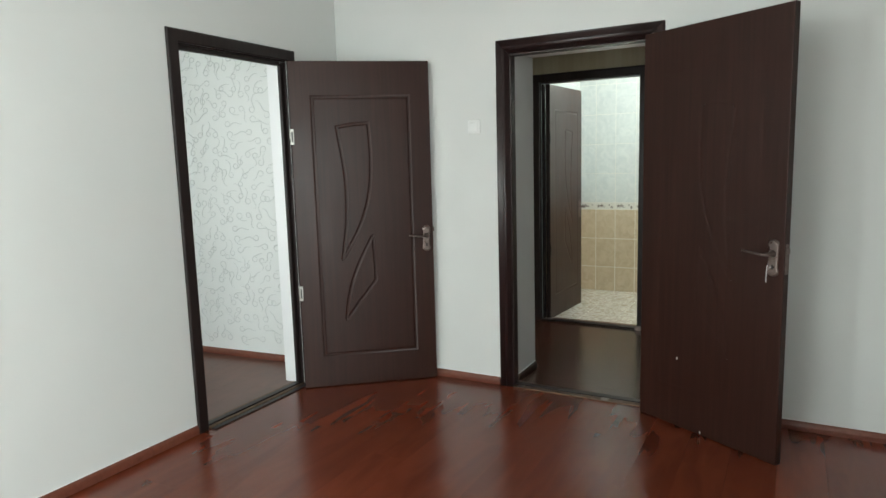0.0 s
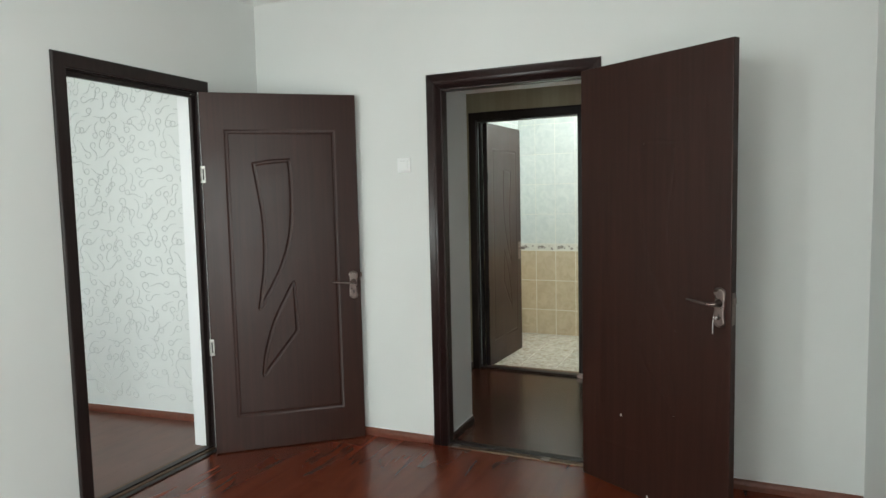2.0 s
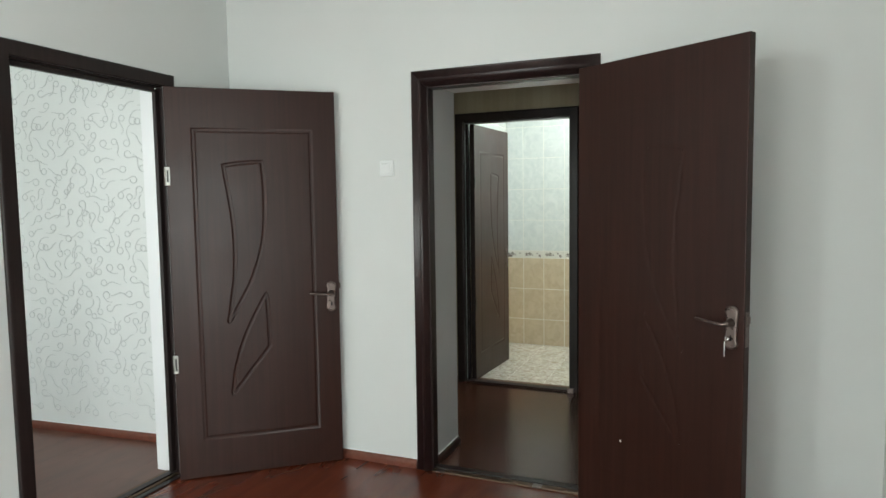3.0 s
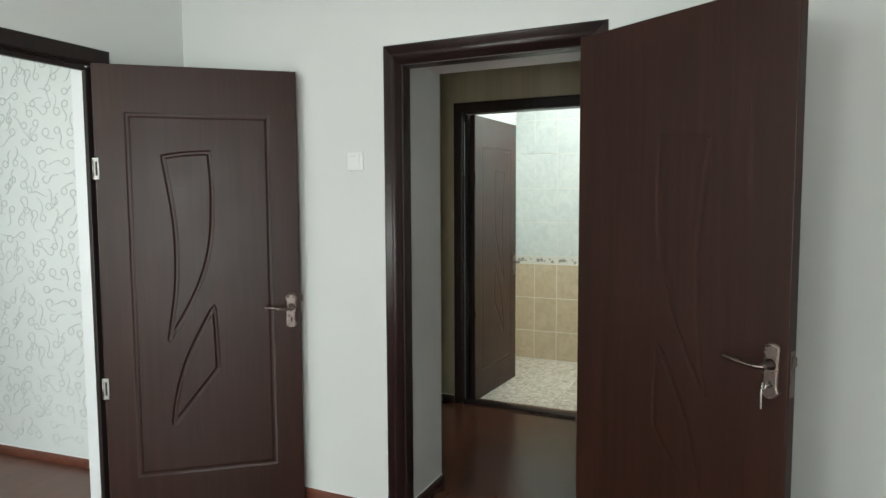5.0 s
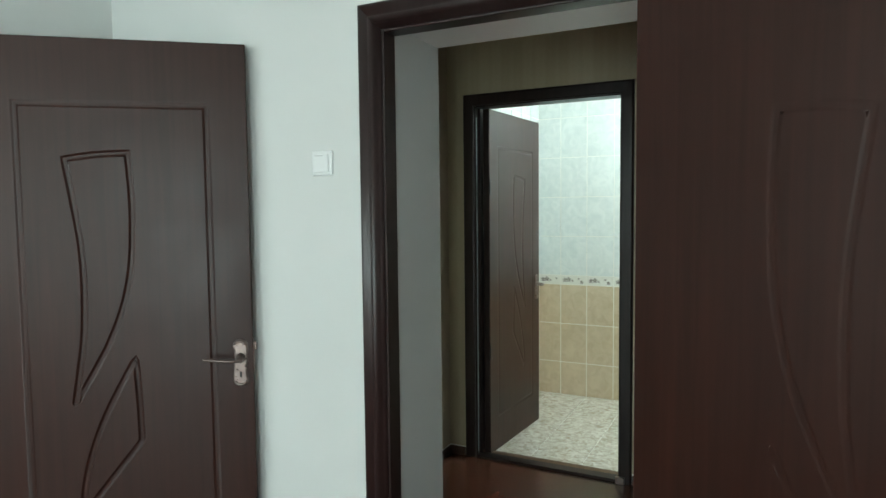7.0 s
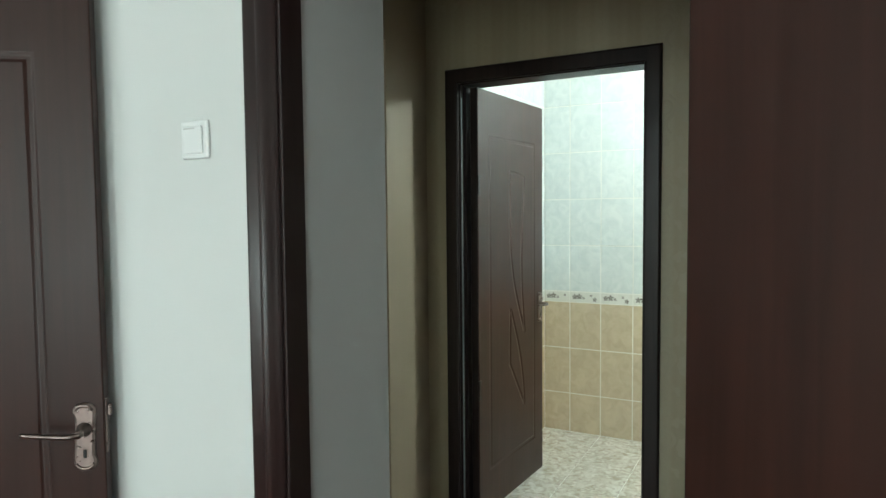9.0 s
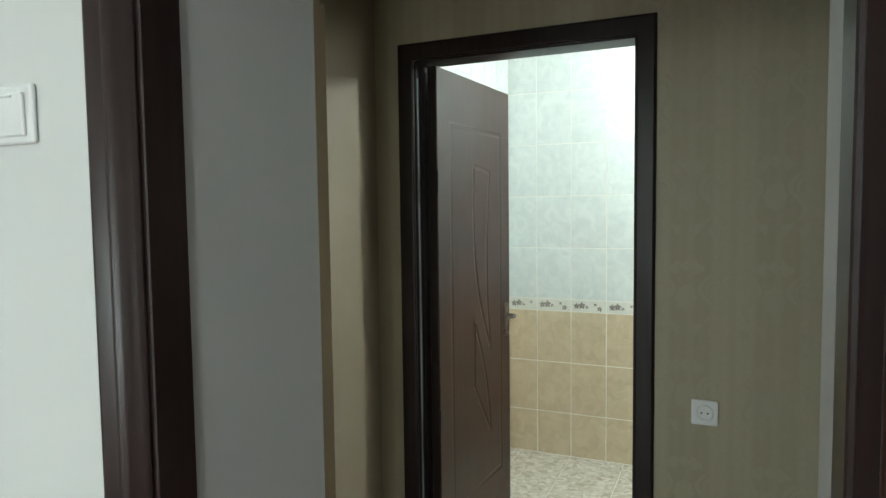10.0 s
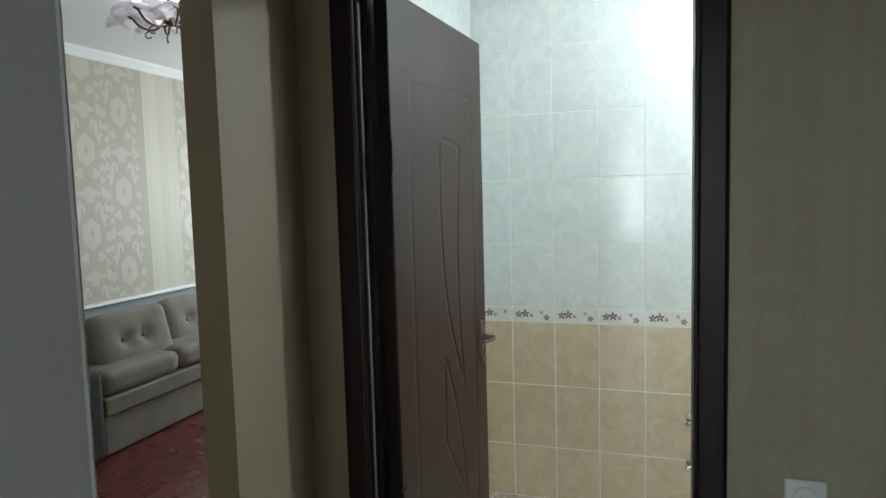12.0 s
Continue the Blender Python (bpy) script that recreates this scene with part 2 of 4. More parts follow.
wall("wall_west", [(XL - 0.155, PS, 0, XL, 2.38, TOP), (XL - 0.155, 3.19, 0, XL, YB, TOP), (XL - 0.155, 2.38, 2.03, XL, 3.19, TOP)],
     [PAINT, WHITE, PAPER_B], lambda n, c: 0 if n.x > 0.5 else 2 if n.x < -0.5 else 1, "pale grey painted partition wall with a doorway")
wall("wall_west_outer", [(XL - 0.3, YS, 0, XL, -1.45, TOP), (XL - 0.3, -0.75, 0, XL, PS, TOP), (XL - 0.3, -1.45, 0, XL, -0.75, 1.85), (XL - 0.3, -1.45, 2.45, XL, -0.75, TOP)],
     [PAINT], pick([]), "pale grey painted outer wall with a small high window")
wall("wall_east", [(XR, YS, 0, XR + 0.3, -2.1, TOP), (XR, -0.5, 0, XR + 0.3, YB, TOP), (XR, -2.1, 0, XR + 0.3, -0.5, 0.12), (XR, -2.1, 2.12, XR + 0.3, -0.5, TOP)],
     [PAINT], pick([]), "pale grey painted outer wall with a tall window")
for name, x0, x1, a, b, y, z0 in (("wall_south", XL - 0.3, XR + 0.3, -2.35, -1.2, YS, 0.45), ("wall_papered_south", -6.1, XL - 0.3, -4.85, -3.35, PS, 0.85)):
    wall(name, [(x0, y - 0.3, 0, a, y, TOP), (b, y - 0.3, 0, x1, y, TOP), (a, y - 0.3, 0, b, y, z0), (a, y - 0.3, 2.25, b, y, TOP)],
         [PAINT], pick([]), "pale grey outer wall with a window")
wall("wall_papered_north", [(-6.3, BN, 0, XL - 0.1, HALL0 + 0.35, TOP)], [PAPER_B], pick([]), "white wallpapered wall with embossed grey swirls")
wall("wall_papered_west", [(-6.1, PS, 0, -6.0, HALL0, TOP)], [PAPER_B], pick([]), "white wallpapered wall")
wall("wall_hall_west", [(HX - 0.085, HALL0, 0, HX, 4.10, TOP), (HX - 0.085, 4.975, 0, HX, HALL1, TOP), (HX - 0.085, 4.10, 2.15, HX, 4.975, TOP)],
     [PLAIN_HALL, PAPER_C], lambda n, c: 1 if n.x < -0.5 else 0, "plain beige hall wall with an opening to the lounge")
wall("wall_hall_north", [(HX - 0.085, HALL1, 0, -1.835, BY0, TOP), (-0.985, HALL1, 0, 2.1, BY0, TOP), (-1.835, HALL1, 2.035, -0.985, BY0, TOP)],
     [PAPER_HALL, GROUT], lambda n, c: 1 if n.y > 0.5 else 0, "beige striped damask wallpapered hall wall")
wall("wall_hall_east", [(2.0, HALL0, 0, 2.1, HALL1, TOP)], [PAPER_HALL], pick([]), "beige wallpapered end wall of the hall")
wall("wall_bath_west", [(HX - 0.085, BY0, 0, BX - 0.0005, BY + 0.15, TOP)], [GROUT, PAPER_C], lambda n, c: 1 if n.x < -0.5 else 0, "tiled bathroom side wall")
wall("wall_bath_north", [(BX, BY + 0.0005, 0, 0.5, BY + 0.15, TOP)], [GROUT], pick([]), "tiled bathroom end wall")
wall("wall_bath_east", [(0.4, BY0, 0, 0.5, BY + 0.01, TOP)], [GROUT], pick([]), "tiled bathroom side wall")
wall("wall_lounge_west", [(CX - 0.12, HALL0, 0, CX, CY, TOP)], [PAPER_C], pick([]), "cream striped damask wallpapered lounge wall")
wall("wall_lounge_east", [(HX - 0.085, BY + 0.15, 0, HX, CY, TOP)], [PAPER_C], pick([]), "cream wallpapered lounge wall")
wall("wall_lounge_north", [(CX - 0.12, CY, 0, -4.3, CY + 0.3, TOP), (-2.7, CY, 0, HX, CY + 0.3, TOP), (-4.3, CY, 0, -2.7, CY + 0.3, 0.8), (-4.3, CY, 2.2, -2.7, CY + 0.3, TOP)],
     [PAPER_C], pick([]), "cream wallpapered outer wall with a window")

for name, dims, label in (("ceiling_room", (XL, YS, TOP, XR, YB, TOP + 0.1), "plain white ceiling"),
                          ("ceiling_papered_room", (-6.0, PS, TOP, XL, BN, TOP + 0.1), "plain white ceiling"),
                          ("ceiling_hall", (HX, HALL0, TOP, 2.0, HALL1, TOP + 0.1), "plain white hall ceiling"),
                          ("ceiling_bath", (BX - 0.01, BY0, BTOP, 0.4, BY + 0.01, BTOP + 0.1), "white bathroom ceiling"),
                          ("ceiling_lounge", (CX, HALL0, CTOP, HX - 0.085, CY, CTOP + 0.1), "plain white lounge ceiling")):
    tagged(part(name, boxed(*dims), CEIL), label, "ceiling", kind="structure")
slab = boxed(-6.2, PS - 0.3, TOP + 0.1, 2.2, CY + 0.4, TOP + 0.3)
box(slab, XL - 0.3, YS - 0.3, TOP + 0.1, 2.2, PS - 0.3, TOP + 0.3)
roof = tagged(part("roof_slab", slab, CEIL), "plain concrete roof slab above the rooms", "roof", kind="structure")


# windows behind the view
def window(name, a, b, y, z0, z1, label):
    w = thing(name, label, "window", kind="structure")
    part("window_sill", boxed(a - 0.05, y - 0.1, z0 - 0.04, b + 0.05, y + 0.12, z0, bevel=0.008), WHITE, w)
    for x in (a, (a + b) / 2 - 0.03, b - 0.06):
        part("window_frame", boxed(x, y - 0.03, z0, x + 0.06, y + 0.03, z1, bevel=0.006), WHITE, w)
    for z in (z0, z0 + (z1 - z0) * 0.68, z1 - 0.06):
        for p, q in ((a + 0.06, (a + b) / 2 - 0.03), ((a + b) / 2 + 0.03, b - 0.06)):
            part("window_frame", boxed(p, y - 0.028, z, q, y + 0.028, z + 0.06), WHITE, w)
    return w


window("window_1", -2.35, -1.2, YS - 0.02, 0.45, 2.25, "white framed window of the empty room")
w4 = window("window_4", -0.8, 0.8, 0.02, 0.12, 2.12, "white framed tall window of the empty room")
w4.matrix_world = pose(XR + 0.04, -1.3, 0, 0, 0, -90)
w5 = window("window_5", -0.35, 0.35, 0.02, 1.85, 2.45, "small high white framed window")
w5.matrix_world = pose(XL - 0.16, -1.1, 0, 0, 0, 90)
window("window_2", -4.85, -3.35, PS - 0.02, 0.85, 2.25, "white framed window of the papered room")
window("window_3", -4.3, -2.7, CY + 0.02, 0.8, 2.2, "white framed window of the lounge")


# doors
def spline(pts, n=10):
    """Points of a smooth curve through pts."""
    out = []
    for i in range(len(pts) - 1):
        p0, p1, p2, p3 = (Vector(pts[max(0, min(len(pts) - 1, i + k))]) for k in (-1, 0, 1, 2))
        for j in range(n):
            t = j / n
            out.append(0.5 * ((2 * p1) + (p2 - p0) * t + (2 * p0 - 5 * p1 + 4 * p2 - p3) * t * t + (3 * p1 - p0 - 3 * p2 + p3) * t ** 3))
    return out + [Vector(pts[-1])]


def groove(bm, pts, w, depth):
    """A closed routed groove in the face y = 0 of a leaf. Returns its two rims, as rings of vertices."""
    n, rings = len(pts), []
    prof = ((-0.5, 0.0), (-0.40, 0.18), (-0.27, 0.75), (-0.13, 1.0), (0.0, 0.86), (0.13, 1.0), (0.27, 0.75), (0.40, 0.18), (0.5, 0.0))
    for i, p in enumerate(pts):
        a, b = (p - pts[i - 1]).normalized(), (pts[(i + 1) % n] - p).normalized()
        na, nb = Vector((-a.y, a.x)), Vector((-b.y, b.x))
        m = (na + nb)
        m = m / max(0.55, m.dot(na))
        rings.append([bm.verts.new((p.x + m.x * k * w, d * depth, p.y + m.y * k * w)) for k, d in prof])
    for i in range(n):
        a, b = rings[i], rings[(i + 1) % n]
        for k in range(len(prof) - 1):
            bm.faces.new((a[k], a[k + 1], b[k + 1], b[k])).smooth = True
    rims = [r[0] for r in rings], [r[-1] for r in rings]
    size = lambda ring: max(v.co.x for v in ring) - min(v.co.x for v in ring)
    return sorted(rims, key=size)


def fill(bm, *loops):
    """Flat faces between closed loops of vertices."""
    edges = [bm.edges.get((p, q)) or bm.edges.new((p, q)) for ring in loops for p, q in zip(ring, ring[1:] + ring[:1])]
    bmesh.ops.triangle_fill(bm, use_beauty=True, use_dissolve=False, edges=edges, normal=(0, -1, 0))


def leaf_mesh(w, h, th, z0, frame_line, blades, depth):
    """A door leaf whose front is routed with a panel line and blade lines."""
    bm, r = bmesh.new(), 0.003
    rect = lambda e, y: [bm.verts.new((x, y, z)) for x, z in ((e, z0 + e), (w - e, z0 + e), (w - e, h - e), (e, h - e))]
    rings = [rect(r, 0.0), rect(r * 0.3, r * 0.3), rect(0.0, r), rect(0.0, th - r), rect(r, th)]
    for p, q in zip(rings, rings[1:]):
        for k in range(4):
            bm.faces.new((p[k], p[(k + 1) % 4], q[(k + 1) % 4], q[k]))
    bm.faces.new(rings[-1])
    inner, outer = groove(bm, frame_line, 0.026, depth * 0.85)
    fill(bm, rings[0], outer)
    cut = [groove(bm, pts, 0.024, depth) for pts in blades]
    fill(bm, inner, *[c[1] for c in cut])
    for c in cut:
        fill(bm, c[0])
    return bm


BLADE_TOP = ([(0.32, 0.194), (0.43, 0.187), (0.546, 0.184)], [(0.546, 0.184), (0.556, 0.28), (0.536, 0.392), (0.463, 0.49), (0.32, 0.60)],
             [(0.32, 0.60), (0.340, 0.55), (0.366, 0.463), (0.366, 0.34), (0.32, 0.194)])
BLADE_LOW = ([(0.548, 0.525), (0.556, 0.60), (0.56, 0.667)], [(0.56, 0.667), (0.45, 0.725), (0.327, 0.79)],
             [(0.327, 0.79), (0.355, 0.715), (0.42, 0.63), (0.548, 0.525)])


def plate_mesh(u, z):
    """A long handle plate with round scalloped ends, its face towards -y; z: the lever's axis."""
    outline = []
    for end, zc in ((1, z + 0.041), (-1, z - 0.078)):
        for k in range(9):
            a = math.pi * k / 8 if end > 0 else math.pi + math.pi * k / 8
            outline.append((0.026 * math.cos(a), zc + 0.022 * math.sin(a)))
        outline += [(-end * 0.0205, zc - end * 0.014), (-end * 0.0205, z - 0.018 - end * -0.02)]
    bm, rings = bmesh.new(), []
    mid = z - 0.018
    for k, d in ((1.0, 0.0), (1.0, -0.004), (0.9, -0.0072), (0.72, -0.0085)):
        rings.append([bm.verts.new((u + x * k, d, mid + (zz - mid) * (1 - (1 - k) * 0.25))) for x, zz in outline])
    n = len(outline)
    for p, q in zip(rings, rings[1:]):
        for i in range(n):
            bm.faces.new((p[i], p[(i + 1) % n], q[(i + 1) % n], q[i]))
    bm.faces.new(rings[0]), bm.faces.new(rings[-1])
    return bm


def lever(parent, u, z, way, key=False):
    """A lever handle on its long plate, at u across the face y = 0; z: the lever's axis; way: where the lever points."""
    plate = part("handle_plate", plate_mesh(u, z), NICKEL, parent, "satin nickel handle plate with scrolled ends")
    for end, zc in ((1, z + 0.041), (-1, z - 0.078)):
        arc = [(u + 0.0185 * math.cos(a), -0.0095, zc + 0.0155 * math.sin(a)) for a in (end * (0.15 + 0.26 * k) for k in range(12))]
        part("scroll", tube(bmesh.new(), arc, [0.0022 + 0.0022 * math.sin(math.pi * (k + 0.5) / 12) for k in range(12)], 8), NICKEL, plate, smooth=True)
    bm = lathe(bmesh.new(), [(0.014, 0), (0.017, 0.004), (0.012, 0.012), (0.0095, 0.03), (0.0095, 0.045)], 14)
    bmesh.ops.rotate(bm, verts=bm.verts, cent=(0, 0, 0), matrix=Matrix.Rotation(radians(90), 3, "X"))
    bmesh.ops.translate(bm, verts=bm.verts, vec=(u, -0.006, z))
    part("handle_neck", bm, NICKEL, plate, smooth=True)
    pts = spline([(u + way * -0.004, -0.046, z), (u + way * 0.02, -0.053, z - 0.002), (u + way * 0.06, -0.055, z + 0.002), (u + way * 0.118, -0.05, z + 0.008)], 6)
    part("lever", tube(bmesh.new(), pts, [0.0092 - 0.0025 * i / len(pts) for i in range(len(pts))], 10, squash=0.75), NICKEL, plate, "satin nickel lever", True)
    part("keyhole", boxed(u - 0.0035, -0.0095, z - 0.068, u + 0.0035, -0.008, z - 0.048, bevel=0.0015), BLACK, plate)
    if key:
        zk = z - 0.056
        bm = tube(bmesh.new(), [(u, -0.006, zk), (u, -0.030, zk)], 0.0035, 8)
        tube(bm, [(u, -0.030 - 0.009 + 0.009 * math.cos(0.5 * k), zk + 0.011 * math.sin(0.5 * k)) for k in range(12)], 0.0024, 6, closed=True)
        part("key", bm, CHROME, plate, "steel key in the keyhole", True)
        bm = tube(bmesh.new(), [(u - 0.001, -0.046, zk - 0.006), (u - 0.002, -0.048, zk - 0.02)], 0.0022, 6)
        box(bm, u - 0.004, -0.0495, zk - 0.064, u + 0.001, -0.0465, zk - 0.018, bevel=0.001)
        part("spare_key", bm, CHROME, plate, "spare key hanging from the ring")


def door(name, hinge, tip, label, mirror=False, relief=1.0, key=False, lever_u=0.925, lever_z=0.934, z0=0.005, h=2.0, th=0.04, hinges=True, dots=(), hinge_mat=STEEL):
    d = Vector(tip) - Vector(hinge)
    w = d.length
    m = pose(hinge[0], hinge[1], 0, 0, 0, math.degrees(math.atan2(d.y, d.x)))
    ob = thing(name, label, "door", m, "structure")
    f = (lambda u, v: Vector(((1 - u if mirror else u) * w, h - v * (h - z0))))
    a, b, c, e = 0.155 * w, 0.845 * w, h - 0.105 * h, 0.105 * h
    blades = [[q for seg in shape for q in [f(*p) for p in spline(seg, 8)][:-1]] for shape in (BLADE_TOP, BLADE_LOW)]
    part("leaf", leaf_mesh(w, h, th, z0, [Vector(p) for p in ((a, e), (b, e), (b, c), (a, c))], blades, 0.0055 * relief), WENGE, ob, "leaf with routed panel and blade lines")
    # Dark film on the hinge edge; the gap's shade is put into it too.
    part("edge_band_shaded", boxed(-0.0015, 0.004, z0 + 0.002, 0.0005, th - 0.004, h - 0.004), WENGE_DARK, ob, "dark edge band with the gap's shade in its colour")
    lever(ob, lever_u * w, lever_z, -1, key)
    part("lock_plate", boxed(w - 0.0005, th / 2 - 0.012, 0.87, w + 0.0025, th / 2 + 0.010, 1.0, bevel=0.001), NICKEL, ob)
    part("latch", boxed(w + 0.002, th / 2 - 0.007, 0.955, w + 0.011, th / 2 + 0.007, 0.985, bevel=0.003), NICKEL, ob)
    if hinges:
        for z in (1.56, 0.61):
            hg = part("hinge", boxed(-0.010, -0.0025, z - 0.045, 0.016, 0.002, z + 0.045, bevel=0.001), hinge_mat, ob, "dull steel butt hinge with bright ends")
            part("hinge_recess", boxed(0.001, -0.0035, z - 0.030, 0.009, -0.002, z + 0.030), BLACK, hg, "dark hinge centre")
            for a in (-0.046, 0.029):
                part("hinge_cap", boxed(-0.010, -0.006, z + a, 0.016, 0.002, z + a + 0.017, bevel=0.002, segs=2), hinge_mat, hg, "bright hinge cap")
            part("hinge_pin", tube(bmesh.new(), [(-0.007, -0.004, z - 0.04), (-0.007, -0.004, z + 0.04)], 0.0035, 10), hinge_mat, hg, smooth=True)
    for u, z, r in dots:
        bm = bmesh.new()
        bmesh.ops.create_uvsphere(bm, u_segments=8, v_segments=6, radius=r)
        bmesh.ops.scale(bm, verts=bm.verts, vec=(1, 0.3, 1.4))
        bmesh.ops.translate(bm, verts=bm.verts, vec=(u, -0.0005, z))
        part("paint_fleck", bm, PLASTIC, ob, "white paint fleck")
    return ob


CASING = ((0.0, 0.0), (0.0, 0.004), (0.007, 0.0075), (0.014, 0.0125), (0.019, 0.0185), (0.025, 0.0222), (0.031, 0.0222), (0.037, 0.0185), (0.041, 0.0145), (0.046, 0.0135), (0.070, 0.0130), (0.077, 0.0105), (0.080, 0.005), (0.080, 0.0))


FLAT_CASING = ((0.0, 0.0), (0.0, 0.011), (0.003, 0.0145), (0.008, 0.016), (0.068, 0.017), (0.076, 0.0145), (0.080, 0.009), (0.080, 0.0))


def door_frame(name, m, width, height, depth, label, casing=0.08, mat=WENGE_DARK, profile=FLAT_CASING):
    """A frame in local axes: x across the opening from 0 to width, y into the wall, face at y = 0."""
    ob = thing(name, label, "door frame", m, "structure")
    k = casing / 0.08
    paths = (lambda w: [(-w, 0.0), (-w, height + w)], lambda w: [(-w, height + w), (width + w, height + w)], lambda w: [(width + w, height + w), (width + w, 0.0)])
    for path in paths:
        bm = bmesh.new()
        ends = []
        for i in (0, 1):
            ends.append([bm.verts.new((path(w * k)[i][0], -d, path(w * k)[i][1])) for w, d in profile])
        n = len(profile)
        for j in range(n):
            bm.faces.new((ends[0][j], ends[0][(j + 1) % n], ends[1][(j + 1) % n], ends[1][j]))
        bm.faces.new(ends[0]), bm.faces.new(ends[1])
        part("casing", bm, mat, ob, smooth=profile is CASING)
    t = 0.006
    for a, b in ((-0.025, t), (width - t, width + 0.025)):
        part("jamb", boxed(a, 0.002, 0, b, depth, height, bevel=0.002), mat, ob)
    part("jamb_head", boxed(t, 0.002, height - t, width - t, depth, height + 0.02, bevel=0.002), mat, ob)
    return ob, t


# doorway to the papered room, its leaf swung into the room
fr1, _ = door_frame("door_frame_1", pose(XL + 0.001, 2.405, 0, 0, 0, 90), 0.787, 2.015, 0.045, "dark wenge door frame with moulded casing", casing=0.065)
part("door_stop", boxed(0.755, 0.022, 0, 0.785, 0.045, 2.0, bevel=0.002), WENGE_DARK, fr1)
part("door_stop", boxed(0.0, 0.022, 1.985, 0.755, 0.045, 2.0095, bevel=0.002), WENGE_DARK, fr1)
# The outermost strip puts a shadow-like dark band into the threshold's shape.
for a, b, z, mat in ((-0.050, -0.016, 0.007, WENGE_DARK), (-0.012, 0.012, 0.010, THRESH), (0.012, 0.052, 0.016, WENGE_DARK), (0.056, 0.085, 0.008, THRESH)):
    part("threshold", boxed(0.008, a, 0.0, 0.779, b, z, bevel=0.003, segs=2), mat, fr1)
d1 = door("door_1", (-2.565, 3.112), (-1.917, 3.64), "open dark wenge panel door with routed blade lines", lever_u=0.95)
# doorway to the hall, its leaf swung back against the room
fr2, _ = door_frame("door_frame_2", pose(-1.404, YB - 0.001, 0, 0, 0, 0), 0.781, 1.993, 0.07, "dark wenge door frame with rounded moulded casing", casing=0.084, mat=WENGE_LIT, profile=CASING)
for a, b, z, mat in ((-0.022, 0.016, 0.009, THRESH), (0.018, 0.066, 0.014, WENGE_DARK)):
    part("threshold", boxed(0.006, a, 0.0, 0.775, b, z, bevel=0.003, segs=2), mat, fr2)
for u in (0.03, 0.545):
    part("threshold_plate", boxed(u, -0.03, 0.008, u + 0.045, 0.012, 0.0125, bevel=0.002), NICKEL, fr2, "worn bright metal plate")
d2 = door("door_2", (-0.622, 3.60), (0.050, 3.208), "open dark red-brown wenge door with key in lock", mirror=True, key=True, lever_u=0.94, lever_z=0.957, relief=0.15, hinges=False,
          dots=((0.238, 0.364, 0.0045), (0.385, 0.018, 0.0045)))
# doorway to the bathroom
fr3, _ = door_frame("door_frame_3", pose(-1.812, HALL1 - 0.001, 0, 0, 0, 0), 0.814, 2.012, 0.116, "dark wenge door frame of the bathroom", casing=0.064)
part("door_stop", boxed(0.006, 0.03, 0, 0.022, 0.05, 2.0, bevel=0.002), WENGE_DARK, fr3)
# Thin grey strip down the left jamb.
part("jamb_strip", boxed(0.005, 0.010, 0.03, 0.0080, 0.019, 1.95), DADO_C, fr3, "thin grey strip along the jamb")
part("threshold", boxed(0.008, -0.015, 0.0, 0.806, 0.055, 0.016, bevel=0.004, segs=2), WENGE_DARK, fr3)
part("threshold", boxed(0.008, 0.057, 0.0, 0.806, 0.11, 0.012, bevel=0.003, segs=2), THRESH, fr3)
part("threshold_plate", boxed(0.80, -0.035, 0.0, 0.845, -0.012, 0.036, bevel=0.002), NICKEL, fr3, "small bright metal bracket")
# Steel hinges take the dark film here: their shade is put into the colour.
d3 = door("door_3", (-1.745, 5.37), (-1.693, 6.10), "open dark wenge bathroom door with routed blade lines", mirror=True, lever_u=0.93, relief=0.5, hinge_mat=WENGE_DARK)

# floors
tagged(part("subfloor", boxed(-6.1, YS - 0.3, -0.12, 2.2, CY + 0.4, -0.012), LAMINATE_DARK), "dark concrete slab under the floors", "slab", kind="structure")


def planks(name, x0, y0, x1, y1, mat, w, length, label):
    """A floor of boards along y, each an object of its own, cut at the walls."""
    fl = tagged(part(name, boxed(x0, y0, -0.014, x1, y1, -0.0085), LAMINATE_DARK), label, "floor", kind="structure")
    made = {}
    n = int(math.ceil((x1 - x0) / w))
    for i in range(n):
        a, b = x0 + i * w, min(x1, x0 + (i + 1) * w)
        y = y0 - length * ((i * 0.37) % 1.0)
        while y < y1:
            p, q = max(y, y0), min(y + length, y1)
            if q - p > 0.02 and b - a > 0.01:
                key = (round(b - a, 3), round(q - p, 3))
                if key not in made:
                    me = bpy.data.meshes.new("plank")
                    bm = boxed(0.00005, 0.00005, -0.008, key[0] - 0.00005, key[1] - 0.00005, 0.0, bevel=0.0002)
                    bm.to_mesh(me), bm.free()
                    me.materials.append(mat)
                    made[key] = me
                shared("plank", made[key], fl, (a, p, 0))
            y += length
    return fl


planks("floor_room", XL, YS, XR, YB, LAMINATE, 0.193, 1.29, "glossy red-brown laminate floor")
planks("floor_papered_room", -6.0, PS, XL, BN, LAMINATE_GLARE, 0.193, 1.29, "brown laminate floor of the papered room, paled in colour for glare")
planks("floor_hall", HX, YB, 2.0, BY0 - 0.05, LAMINATE_SHADED, 0.193, 1.29, "dark brown laminate hall floor, the hall's shade in its colour")
planks("floor_lounge", CX, HALL0, HX, CY, RED_FLOOR, 0.13, 3.0, "worn red painted board floor")


# skirting boards, each with its white caulk line
SKIRT_PROFILE = ((0.0, 0.0), (0.016, 0.0), (0.016, 0.024), (0.013, 0.036), (0.007, 0.044), (0.0, 0.048))


